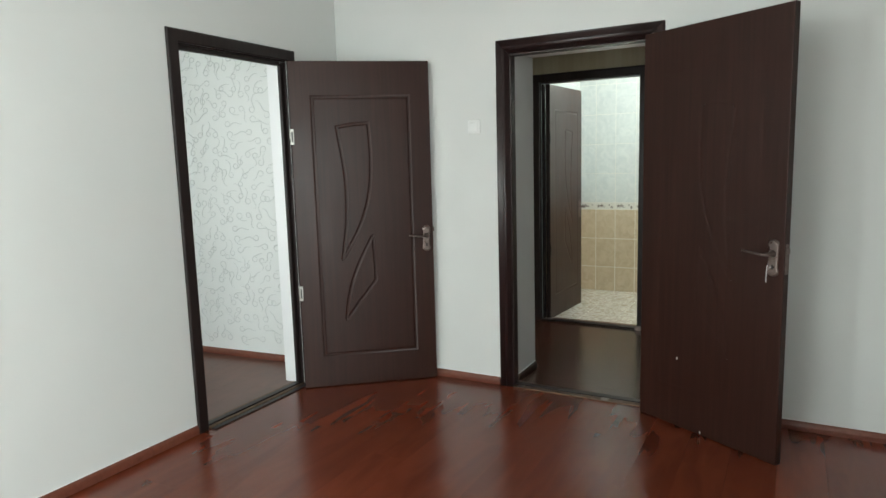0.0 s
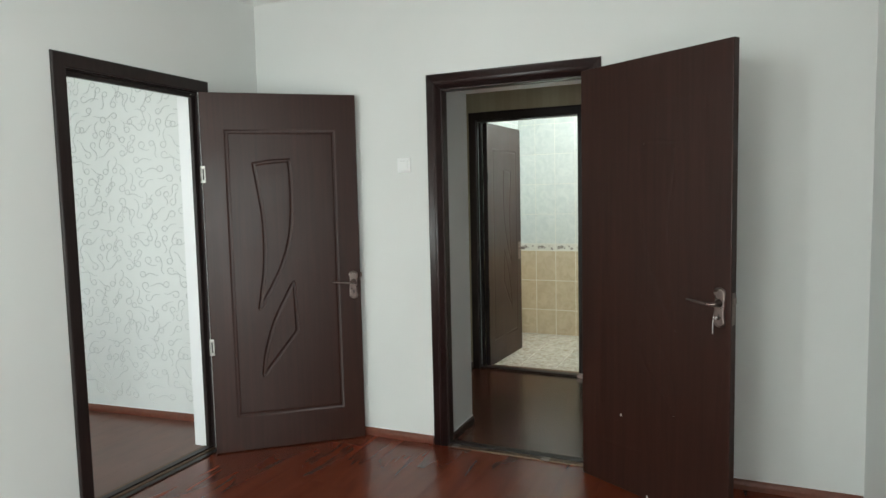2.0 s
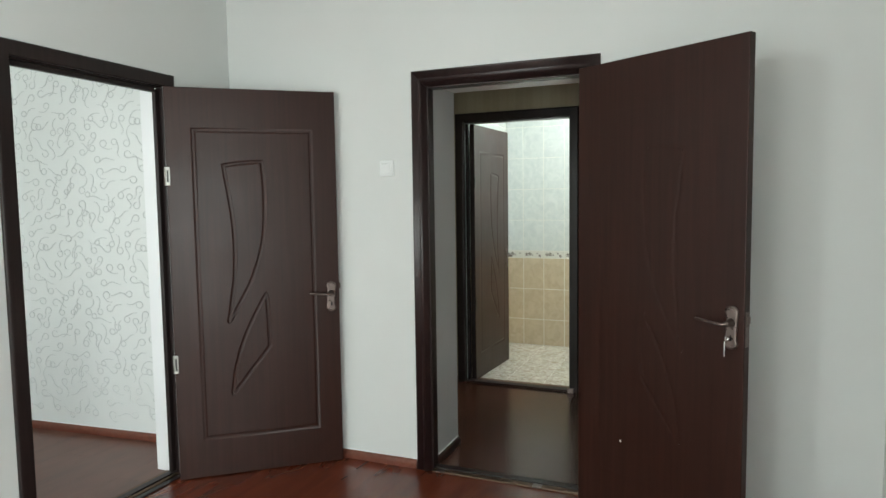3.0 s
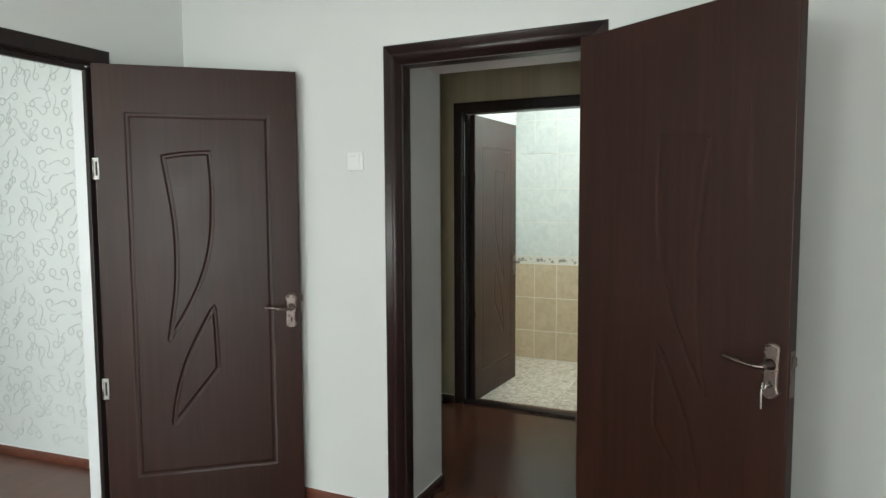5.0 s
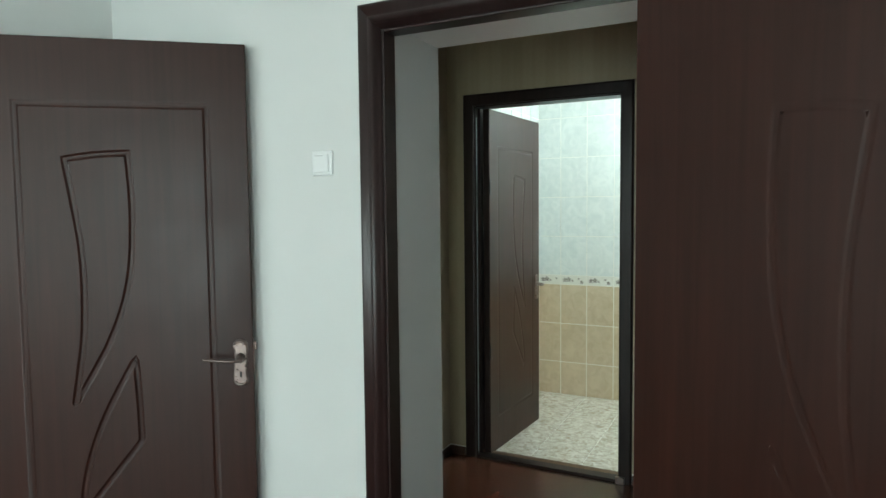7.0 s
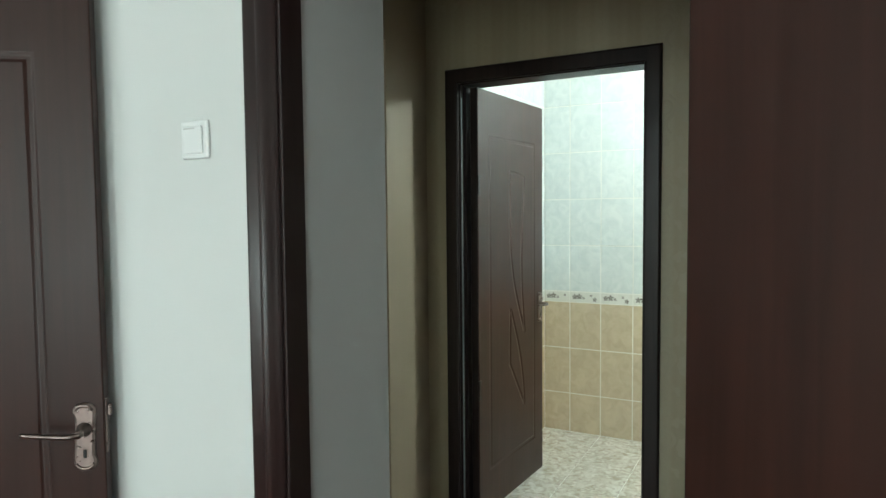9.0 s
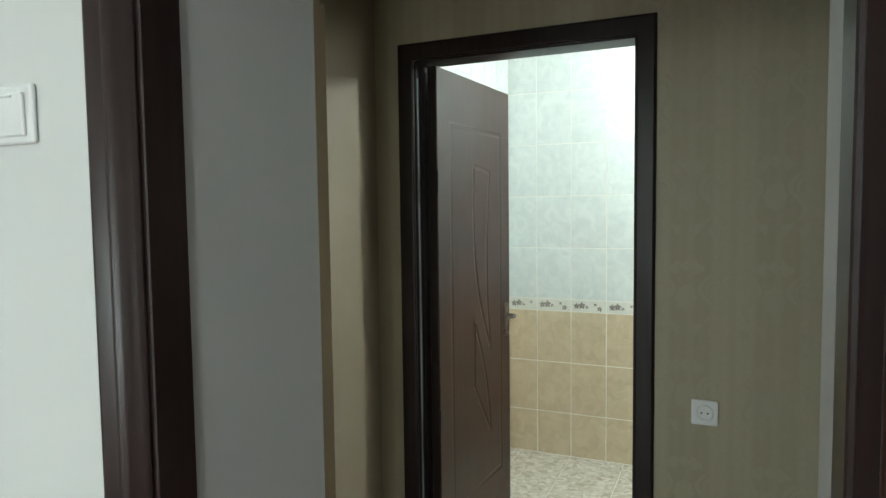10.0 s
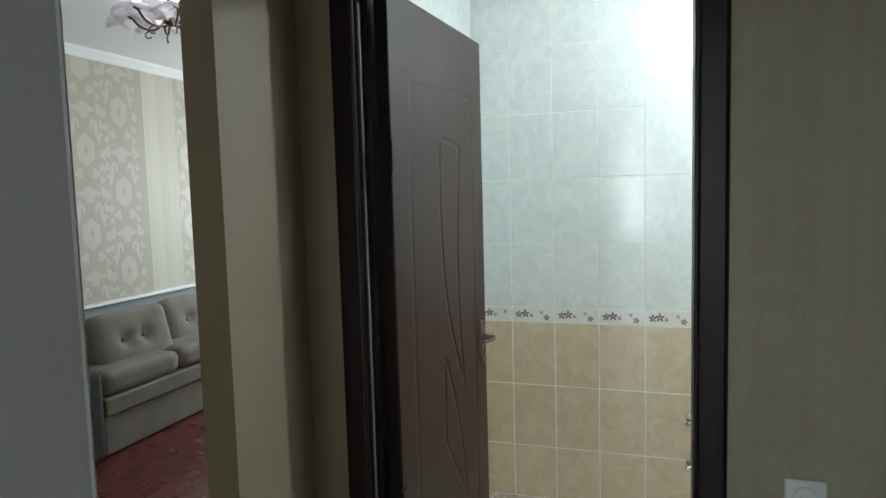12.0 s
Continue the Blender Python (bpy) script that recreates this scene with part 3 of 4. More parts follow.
def skirting(a, b, side, mat=SKIRT, label="red-brown moulded skirting board"):
    """A skirting along the floor from a to b; it stands out to the given side of that line (unit vector)."""
    bm, ends = bmesh.new(), []
    for p in (a, b):
        ends.append([bm.verts.new((p[0] + side[0] * d, p[1] + side[1] * d, z + 0.001)) for d, z in SKIRT_PROFILE])
    n = len(SKIRT_PROFILE)
    for j in range(n):
        bm.faces.new((ends[0][j], ends[0][(j + 1) % n], ends[1][(j + 1) % n], ends[1][j]))
    bm.faces.new(ends[0]), bm.faces.new(ends[1])
    ob = tagged(part("baseboard", bm, mat), label, "skirting board", kind="structure")
    x = sorted((a[0], a[0] + side[0] * 0.004, b[0], b[0] + side[0] * 0.004))
    y = sorted((a[1], a[1] + side[1] * 0.004, b[1], b[1] + side[1] * 0.004))
    part("caulk_line", boxed(x[0], y[0], 0.0485, x[-1], y[-1], 0.0525), WHITE, ob, "white caulk line")
    return ob


skirting((XL, YS), (XL, 2.338), (1, 0))
skirting((XL, 3.262), (XL, YB), (1, 0))
skirting((XL, YB), (-1.49, YB), (0, -1))
skirting((-0.538, YB), (XR, YB), (0, -1))
skirting((XR, YS), (XR, YB), (-1, 0))
skirt_b = skirting((-6.2, BN), (XL - 0.1, BN), (0, -1))
skirting((-1.41, YB + 0.072), (-1.41, HALL0), (1, 0), SKIRT_DARK, "dark brown skirting in the doorway")
skirting((-0.60, YB + 0.072), (-0.60, HALL0), (-1, 0), SKIRT_DARK, "dark brown skirting in the doorway")
for a, b, side in (((HX, HALL1), (-1.882, HALL1), (0, -1)), ((-0.932, HALL1), (2.0, HALL1), (0, -1)), ((HX, 4.975), (HX, HALL1), (1, 0))):
    skirting(a, b, side, SKIRT_DARK, "dark brown moulded skirting board of the hall")
tagged(part("corner_bead", boxed(-1.43, HALL0 - 0.005, 0, -1.4092, HALL0 + 0.0012, 2.02, bevel=0.003, segs=2), REVEAL), "grey rounded corner bead of the doorway", "trim", kind="structure")


# switch and socket
def switch_plate(name, m, label, category):
    ob = thing(name, label, category, m)
    part("back_plate", boxed(-0.041, -0.009, -0.041, 0.041, 0.0, 0.041, bevel=0.005, segs=3), PLASTIC, ob)
    return ob


sw = switch_plate("light_switch", pose(-1.636, YB - 0.0005, 1.593), "white plastic single light switch on the painted wall", "light switch")
bm = boxed(-0.029, -0.0135, -0.031, 0.029, -0.008, 0.029, bevel=0.003, segs=2)
for v in bm.verts:
    v.co.y -= (v.co.z + 0.03) * 0.05
part("rocker", bm, PLASTIC, sw)
part("indicator", boxed(-0.022, -0.0178, 0.022, 0.010, -0.0163, 0.0245), REVEAL, sw)
sk = switch_plate("wall_socket", pose(-0.777, HALL1 - 0.0005, 0.782), "white plastic wall socket on striped wallpaper", "socket")
bm = lathe(bmesh.new(), [(0.026, 0.0), (0.027, 0.004), (0.021, 0.004), (0.0195, -0.004)], 24)
bmesh.ops.rotate(bm, verts=bm.verts, cent=(0, 0, 0), matrix=Matrix.Rotation(radians(90), 3, "X"))
bmesh.ops.translate(bm, verts=bm.verts, vec=(0, -0.0088, 0))
part("socket_cup", bm, PLASTIC, sk, smooth=True)
for dx in (-0.0095, 0.0095):
    part("pin_hole", tube(bmesh.new(), [(dx, -0.0125, 0), (dx, -0.0142, 0)], 0.0028, 10), BLACK, sk)


# wallpaper of the side room: embossed curls in a repeating sheet
def curls(rnd, count, w, h):
    """Strokes that run nearly level and end in a small open loop, some with a hook at the other end."""
    made, taken, tries = [], [], 0
    while len(made) < count:
        x, z = rnd.uniform(0, w), rnd.uniform(0, h)
        a, s, step = rnd.choice((0, math.pi)) + rnd.uniform(-0.3, 0.3), rnd.choice((-1, 1)), 0.0055
        n1, n2, k1 = rnd.randint(8, 15), rnd.randint(13, 17), rnd.uniform(66, 92)
        amp, wave, shift = rnd.uniform(20, 40), rnd.uniform(0.08, 0.14), rnd.uniform(0, 6.3)
        hook, pts = (rnd.uniform(50, 85) if rnd.random() < 0.5 else 0.0), [(x, z)]
        for i in range(n1 + n2):
            k = amp * math.sin(6.283 * i * step / wave + shift)
            if i < 7 and hook:
                k = -s * hook * (1 - i / 9)
            if i >= n1:
                k = s * k1 * min(1.0, (i - n1 + 1) / 4)
            a += k * step
            x, z = x + math.cos(a) * step * 1.15, z + math.sin(a) * step
            pts.append((x, z))
        marks = [pts[k] for k in (2, n1, n1 + n2 // 2)]
        near = min((math.hypot((u - p + w / 2) % w - w / 2, ((v - q + h / 2) % h - h / 2) * 1.15) for u, v in marks for p, q in taken), default=1.0)
        tries += 1
        if near > 0.036 * 0.985 ** (tries / 60):
            taken += marks
            made.append(pts)
    return made


def ribbon(bm, pts, w, put):
    row = []
    for i, p in enumerate(pts):
        a, b = pts[max(0, i - 1)], pts[min(len(pts) - 1, i + 1)]
        d = Vector((b[0] - a[0], b[1] - a[1])).normalized()
        ww = w * (0.45 + 0.55 * math.sin(math.pi * (i + 0.6) / (len(pts) + 0.2)))
        row.append([bm.verts.new(put(p[0] + d.y * k * ww, p[1] - d.x * k * ww, e)) for k, e in ((-0.5, 0.0002), (0, 0.0022), (0.5, 0.0002))])
    for a, b in zip(row, row[1:]):
        for k in (0, 1):
            bm.faces.new((a[k], a[k + 1], b[k + 1], b[k]))


bm = bmesh.new()
sheet = curls(random.Random(11), 62, 0.53, 0.53)
for i in range(3):
    for j in range(4):
        for pts in sheet:
            moved = [(-4.75 + i * 0.742 + x * 1.4, j * 0.742 + z * 1.4 - 0.2) for x, z in pts]
            if all(0.08 < z < TOP - 0.02 and x < XL - 0.12 for x, z in moved):
                ribbon(bm, moved, 0.0068, lambda x, z, e: (x, BN - e * 1.3, z))
tagged(part("wallpaper_curls", bm, SWIRL, bpy.data.objects["wall_papered_north"]), "fine grey embossed curls on white wallpaper", kind="stuff")
# this wall stands a little out of square
askew = Matrix.Translation((XL - 0.1, BN, 0)) @ Matrix.Rotation(radians(5.2), 4, "Z") @ Matrix.Translation((-(XL - 0.1), -BN, 0))
bpy.data.objects["wall_papered_north"].matrix_world = askew
skirt_b.matrix_world = askew


# damask prints
def disc(bm, put, cx, cz, rx, rz, lobes=0, amp=0.0, turn=0.0, e=0.0006, n=28):
    c = bm.verts.new(put(cx, cz, e))
    ring = []
    for i in range(n):
        a = 2 * math.pi * i / n
        r = 1 + amp * math.cos(lobes * a)
        x, z = rx * r * math.sin(a), rz * r * math.cos(a)
        ring.append(bm.verts.new(put(cx + x * math.cos(turn) - z * math.sin(turn), cz + x * math.sin(turn) + z * math.cos(turn), e)))
    for i in range(n):
        bm.faces.new((c, ring[i], ring[(i + 1) % n]))


def damask(bm, put, cx, cz, s):
    """One repeat of a mirrored damask figure, about s wide and 1.3 s high."""
    disc(bm, put, cx, cz, 0.15 * s, 0.20 * s, 8, 0.10)
    disc(bm, put, cx, cz + 0.50 * s, 0.10 * s, 0.07 * s, 4, 0.25)
    for m in (-1, 1):
        disc(bm, put, cx + m * 0.17 * s, cz + 0.47 * s, 0.075 * s, 0.10 * s, 3, 0.28, m * 0.5)
        disc(bm, put, cx + m * 0.38 * s, cz - 0.52 * s, 0.07 * s, 0.07 * s, 5, 0.2)
        disc(bm, put, cx + m * 0.16 * s, cz - 0.47 * s, 0.10 * s, 0.055 * s, 3, 0.3, m * 0.9)
        arc = [(cx + m * s * (0.29 + 0.10 * math.sin(a * 2.1)), cz + s * (-0.36 + 0.22 * a)) for a in (i * 0.17 for i in range(20))]
        ribbon(bm, arc, 0.075 * s, lambda x, z, e: put(x, z, e * 0.2))
        hook = [(cx + m * s * (0.38 + 0.09 * math.cos(a)), cz + s * (0.12 + 0.12 * math.sin(a))) for a in (i * 0.3 for i in range(16))]
        ribbon(bm, hook, 0.05 * s, lambda x, z, e: put(x, z, e * 0.2))


bm = bmesh.new()
for k in range(12):
    for j in range(8):
        cx, cz = -0.838 + 0.254 * k, 0.18 + 0.325 * j
        if cz + 0.15 < TOP and cz > 0.15:
            damask(bm, lambda x, z, e: (x, HALL1 - e, z), cx, cz, 0.21)
for k in range(4):
    damask(bm, lambda x, z, e: (x, HALL1 - e, z), -1.854 + 0.254 * k, 2.455, 0.21)
tagged(part("wallpaper_damask", bm, MOTIF_HALL, bpy.data.objects["wall_hall_north"]), "faint damask figures on beige wallpaper", kind="stuff")

west = bpy.data.objects["wall_lounge_west"]
bm, hearts = bmesh.new(), bmesh.new()


def rosette(bm, put, cx, cz, lift):
    """One repeat of the lounge paper: a six-lobed rosette, hooked leaves, buds and a fan above."""
    disc(bm, put, cx, cz, 0.082, 0.112, 6, 0.07, 0, lift)
    disc(bm, put, cx, cz + 0.30, 0.088, 0.042, 4, 0.2, 0, lift)
    disc(bm, put, cx, cz + 0.255, 0.03, 0.03, 3, 0.2, 0, lift + 0.0002)
    for m in (-1, 1):
        hook = [(cx + m * x, cz + z) for x, z in ((0.05, 0.155), (0.062, 0.20), (0.083, 0.215), (0.10, 0.19), (0.102, 0.14), (0.118, 0.09), (0.125, 0.05))]
        ribbon(bm, [(p.x, p.y) for p in spline([(x, z, 0) for x, z in hook], 3)], 0.036, lambda x, z, e: put(x, z, e * 0.3 + lift * 0.5))
        for k, (x, z, rx, rz, lobes) in enumerate(((0.072, -0.175, 0.036, 0.034, 3), (0.137, 0.305, 0.030, 0.046, 3), (0.152, -0.03, 0.026, 0.036, 4),
                                    (0.150, 0.19, 0.020, 0.030, 3), (0.135, -0.13, 0.026, 0.026, 5), (0.140, 0.12, 0.016, 0.02, 3), (0.13, -0.22, 0.02, 0.026, 3))):
            disc(bm, put, cx + m * x, cz + z, rx, rz, lobes, 0.22, m * 0.4, lift + 0.00004 * (2 * k + m + 3))


bands = (5.57, 6.64, 7.71, 8.78)
for c in bands:
    part("paper_band", boxed(CX, c - 0.34, 0.724, CX + 0.0012, c + 0.36, CTOP), GROUND_C, west, "tan damask ground band")
    for j in range(4):
        for dy, dz in ((0.11, 0.0), (-0.22, 0.31)):
            cz = 0.928 + 0.62 * j + dz - (0.62 if dz else 0)
            if 0.82 < cz < CTOP - 0.12:
                disc(hearts, lambda y, z, e: (CX + 0.0032 + e, y, z), c + dy, cz, 0.017, 0.033, 4, 0.25)
            rosette(bm, lambda y, z, e: (CX + 0.0012 + e, y, z), c + dy, cz, 0.0004 if dz else 0.0012)
for v in list(bm.verts):
    if v.co.z < 0.735 or v.co.z > CTOP - 0.03 - 0.02:
        v.co.z = min(max(v.co.z, 0.735), CTOP - 0.03 - 0.02)
part("wallpaper_hearts", hearts, GROUND_C, west, "tan hearts of the damask figures")
tagged(part("wallpaper_damask", bm, MOTIF_C, west), "large pale damask figures on tan wallpaper", kind="stuff")

# cornices; lounge: low panel and its white rail
COVE = ((0.0, 0.0), (0.0, -0.07), (0.012, -0.062), (0.03, -0.04), (0.052, -0.018), (0.06, 0.0))


def cornice(path, top, size, label):
    """A moulded cornice along a line of (x, y, inward x, inward y) corners under the ceiling."""
    bm = bmesh.new()
    rings = [[bm.verts.new((x + ix * d * size, y + iy * d * size, top + z * size)) for d, z in COVE] for x, y, ix, iy in path]
    for p, q in zip(rings, rings[1:]):
        for j in range(6):
            bm.faces.new((p[j], p[(j + 1) % 6], q[(j + 1) % 6], q[j]))
    bm.faces.new(rings[0]), bm.faces.new(rings[-1])
    tagged(part("trim_cornice", bm, CEIL), label, "cornice", kind="structure")


cornice(((CX, HALL0, 1, 0), (CX, CY, 1, 0)), CTOP, 1.0, "white moulded cornice of the lounge")
cornice(((XL, YS, 1, 1), (XL, YB, 1, -1), (XR, YB, -1, -1), (XR, YS, -1, 1)), TOP, 2.1, "white coved cornice of the empty room")
tagged(part("trim_panel", boxed(CX, HALL0, 0, CX + 0.012, CY, 0.70), DADO_C), "grey-blue low wall panel behind the sofa", "wall panel", kind="structure")
tagged(part("trim_rail", boxed(CX, HALL0, 0.70, CX + 0.045, CY, 0.724, bevel=0.005, segs=2), WHITE), "narrow white dado rail", "rail", kind="structure")


# sofa
FABRIC, nt_f, b_f = material("taupe_corduroy", 0.9)
vf = mapped(nt_f)
fcol = ramp(nt_f, noise_tex(nt_f, vf, 7, 5), [(0.3, (0.175, 0.158, 0.132)), (0.7, (0.240, 0.218, 0.185))])
nt_f.links.new(fcol, b_f.inputs["Base Color"])
bumped(nt_f, b_f, noise_tex(nt_f, mapped(nt_f, (1, 14, 14)), 60, 3), 0.4, 0.002)
DARKFAB = painted("dark_grey_upholstery", (0.05, 0.05, 0.05), 0.85, 0.25, 0.5)


def cushion(x0, y0, z0, x1, y1, z1, r, crown, axis):
    """A stuffed pad: rounded edges and swollen faces across the given axis."""
    bm = boxed(x0, y0, z0, x1, y1, z1)
    bmesh.ops.subdivide_edges(bm, edges=bm.edges, cuts=13, use_grid_fill=True)
    c, h = Vector(((x0 + x1) / 2, (y0 + y1) / 2, (z0 + z1) / 2)), Vector(((x1 - x0) / 2, (y1 - y0) / 2, (z1 - z0) / 2))
    for v in bm.verts:
        d = v.co - c
        q = Vector([max(-h[i] + r, min(h[i] - r, d[i])) for i in range(3)])
        o = d - q
        if o.length > 1e-6:
            d = q + o.normalized() * r if o.length > r else d
        f = 1.0
        for i in range(3):
            if i != axis:
                f *= max(0.0, 1 - (d[i] / h[i]) ** 2)
        d[axis] += math.copysign(crown * f, d[axis])
        d += Vector((1, 1, 1)) * 0.006 * noise.noise(v.co * 7)
        v.co = c + d
    return bm


sofa = thing("sofa", "taupe corduroy sofa with buttoned loose back cushions", "sofa", Matrix.Translation((-4.405, 7.555, 0.0925)) @ Matrix.Diagonal((0.9366, 0.9366, 0.9366, 1)))
x0, y0 = -4.72, 7.9
loc = lambda a, b, c, d, e, f: (a - x0, b - y0, c, d - x0, e - y0, f)
part("plinth", boxed(*loc(-5.04, 6.86, -0.09, -4.38, 9.1, 0.155), bevel=0.012, segs=2), FABRIC, sofa)
part("base", boxed(*loc(-5.05, 6.86, 0.159, -4.35, 9.1, 0.27), bevel=0.015, segs=3), FABRIC, sofa)
for a, b in ((6.87, 7.53), (7.54, 8.3), (8.31, 9.08)):
    part("seat_cushion", cushion(*loc(-4.98, a, 0.27, -4.36, b, 0.42), 0.055, 0.016, 2), FABRIC, sofa, smooth=True)
for a, b, base, tilt in ((6.60, 6.99, -4.63, -20), (7.02, 7.68, -4.575, -15), (7.75, 8.39, -4.63, -20), (8.43, 9.08, -4.61, -19)):
    bm = cushion(-0.08, -(b - a) / 2, 0.0, 0.08, (b - a) / 2, 0.44, 0.05, 0.012, 0)
    for v in bm.verts:
        if v.co.z > 0.3:
            v.co.z += 0.012 * (1 - (2 * v.co.y / (b - a)) ** 4)
        if v.co.x > 0:
            v.co.x -= sum(0.05 * math.exp(-((v.co.y - dy) ** 2 + (v.co.z - 0.25) ** 2) / 0.0022) for dy in (-0.09, 0.09))
            v.co.x -= 0.02 * math.exp(-((v.co.z - 0.25) / 0.02) ** 2) * max(0.0, 1 - abs(v.co.y) / 0.12)
    lean = Matrix.Translation((base - x0, (a + b) / 2 - y0, 0.285)) @ Matrix.Rotation(radians(tilt), 4, "Y")
    bm.transform(lean)
    cu = part("back_cushion", bm, FABRIC, sofa, smooth=True)
    for dy in (-0.09, 0.09):
        bm = bmesh.new()
        bmesh.ops.create_uvsphere(bm, u_segments=10, v_segments=6, radius=0.012)
        bm.transform(lean @ Matrix.Translation((0.048, dy, 0.25)))
        part("button", bm, FABRIC, cu, "covered button", True)
part("armrest", boxed(*loc(-5.02, 6.58, -0.096, -4.34, 6.85, 0.47), bevel=0.05, segs=4), DARKFAB, sofa, "dark grey upholstered armrest")
part("backboard", boxed(*loc(-5.05, 6.6, 0.25, -4.99, 9.1, 0.60), bevel=0.01), DARKFAB, sofa)


# chandelier with glass petals
GLASS, nt_g, b_g = material("frosted_petal_glass", 0.35)
b_g.inputs["Base Color"].default_value = (0.95, 0.93, 0.95, 1)
see = nt_g.nodes.new("ShaderNodeBsdfTranslucent")
see.inputs[0].default_value = (0.95, 0.93, 0.95, 1)
both = nt_g.nodes.new("ShaderNodeMixShader")
both.inputs[0].default_value = 0.65
nt_g.links.new(b_g.outputs[0], both.inputs[1])
nt_g.links.new(see.outputs[0], both.inputs[2])
nt_g.links.new(both.outputs[0], nt_g.nodes["Material Output"].inputs["Surface"])
nt_g.links.new(ramp(nt_g, noise_tex(nt_g, mapped(nt_g), 30, 3), [(0.3, (0.92, 0.90, 0.92)), (0.7, (0.97, 0.96, 0.97))]), b_g.inputs["Base Color"])
BULB, nt_b, b_b = material("lit_bulb", 0.3)
b_b.inputs["Emission Color"].default_value = (1.0, 0.97, 0.95, 1)
b_b.inputs["Emission Strength"].default_value = 260
ch = thing("chandelier", "bronze chandelier with white glass petal shades under ceiling", "chandelier", pose(-3.38, 6.5, 0.03))
part("canopy", lathe(bmesh.new(), [(0.055, CTOP - 0.03), (0.06, CTOP - 0.03 - 0.01), (0.04, CTOP - 0.03 - 0.03), (0.012, CTOP - 0.03 - 0.04)], 20), BRONZE, ch, smooth=True)
part("stem", tube(bmesh.new(), [(0, 0, CTOP - 0.03 - 0.035), (0, 0, 2.46)], 0.009, 10), BRONZE, ch, smooth=True)
body = part("body", lathe(bmesh.new(), [(0.012, 2.30), (0.036, 2.315), (0.045, 2.33), (0.03, 2.345), (0.026, 2.36), (0.03, 2.44), (0.046, 2.455), (0.04, 2.47), (0.012, 2.485)], 18), BRONZE, ch, smooth=True)
for k in range(9):
    a = 2 * math.pi * k / 9
    part("glass_rod", tube(bmesh.new(), [(0.042 * math.cos(a), 0.042 * math.sin(a), 2.345), (0.042 * math.cos(a), 0.042 * math.sin(a), 2.45)], 0.007, 8), GLASS, body, smooth=True)
for k in range(6):
    a = 2 * math.pi * (k + 0.35) / 6
    c, s = math.cos(a), math.sin(a)
    arm = part("arm", tube(bmesh.new(), spline([(0.03 * c, 0.03 * s, 2.33), (0.08 * c, 0.08 * s, 2.285), (0.15 * c, 0.15 * s, 2.30), (0.19 * c, 0.19 * s, 2.345)], 6), 0.006, 8), BRONZE, ch, smooth=True)
    part("lamp_cup", lathe(bmesh.new(), [(0.012, -0.01), (0.024, 0.0), (0.02, 0.02)], 12, (0.19 * c, 0.19 * s, 2.35)), BRONZE, arm, smooth=True)
    bm = bmesh.new()
    bmesh.ops.create_uvsphere(bm, u_segments=12, v_segments=8, radius=0.016)
    bmesh.ops.translate(bm, verts=bm.verts, vec=(0.19 * c, 0.19 * s, 2.385))
    part("bulb", bm, BULB, arm, "lit bulb", True)
    for p in range(5):
        b = a + 2 * math.pi * p / 5
        bm = bmesh.new()
        rows = []
        for i in range(6):
            t = i / 5
            w = 0.070 * math.sin(math.pi * min(0.97, 0.12 + 0.85 * t)) + 0.006
            r, z = 0.018 + 0.115 * t ** 1.2, 0.012 + 0.03 * t - 0.075 * t * t
            rows.append([bm.verts.new((0.19 * c + r * math.cos(b) - w * k2 * math.sin(b), 0.19 * s + r * math.sin(b) + w * k2 * math.cos(b), 2.35 + z - 0.014 * k2 * k2)) for k2 in (-1, -0.5, 0, 0.5, 1)])
        for r0, r1 in zip(rows, rows[1:]):
            for q in range(4):
                bm.faces.new((r0[q], r0[q + 1], r1[q + 1], r1[q]))
        ob = part("petal", bm, GLASS, arm, "white frosted glass petal", True)
        md = ob.modifiers.new("thick", "SOLIDIFY")
        md.thickness = 0.003
    tail = spline([(0.10 * c, 0.10 * s, 2.287), (0.13 * c, 0.13 * s, 2.265), (0.12 * c, 0.12 * s, 2.245), (0.10 * c, 0.10 * s, 2.25)], 5)
    part("scroll", tube(bmesh.new(), tail, 0.004, 6), BRONZE, arm, smooth=True)

# bathroom: lamp, valve
LAMP, nt_l, b_l = material("lit_lamp_globe", 0.3)
b_l.inputs["Base Color"].default_value = (0.9, 0.9, 0.88, 1)
b_l.inputs["Emission Color"].default_value = (0.94, 1.0, 0.95, 1)
b_l.inputs["Emission Strength"].default_value = 195
lamp = thing("ceiling_lamp", "lit white glass globe lamp under bathroom ceiling", "ceiling lamp", pose(-0.50, 6.22, 0))
part("canopy", lathe(bmesh.new(), [(0.05, BTOP), (0.05, BTOP - 0.012), (0.03, BTOP - 0.02), (0.012, BTOP - 0.03)], 18), CHROME, lamp, smooth=True)
part("stem", tube(bmesh.new(), [(0, 0, BTOP - 0.025), (0, 0, 2.31)], 0.008, 10), CHROME, lamp, smooth=True)
bm = bmesh.new()
bmesh.ops.create_uvsphere(bm, u_segments=20, v_segments=12, radius=0.075)
bmesh.ops.translate(bm, verts=bm.verts, vec=(0, 0, 2.24))
part("globe", bm, LAMP, lamp, "glowing white glass globe", True)
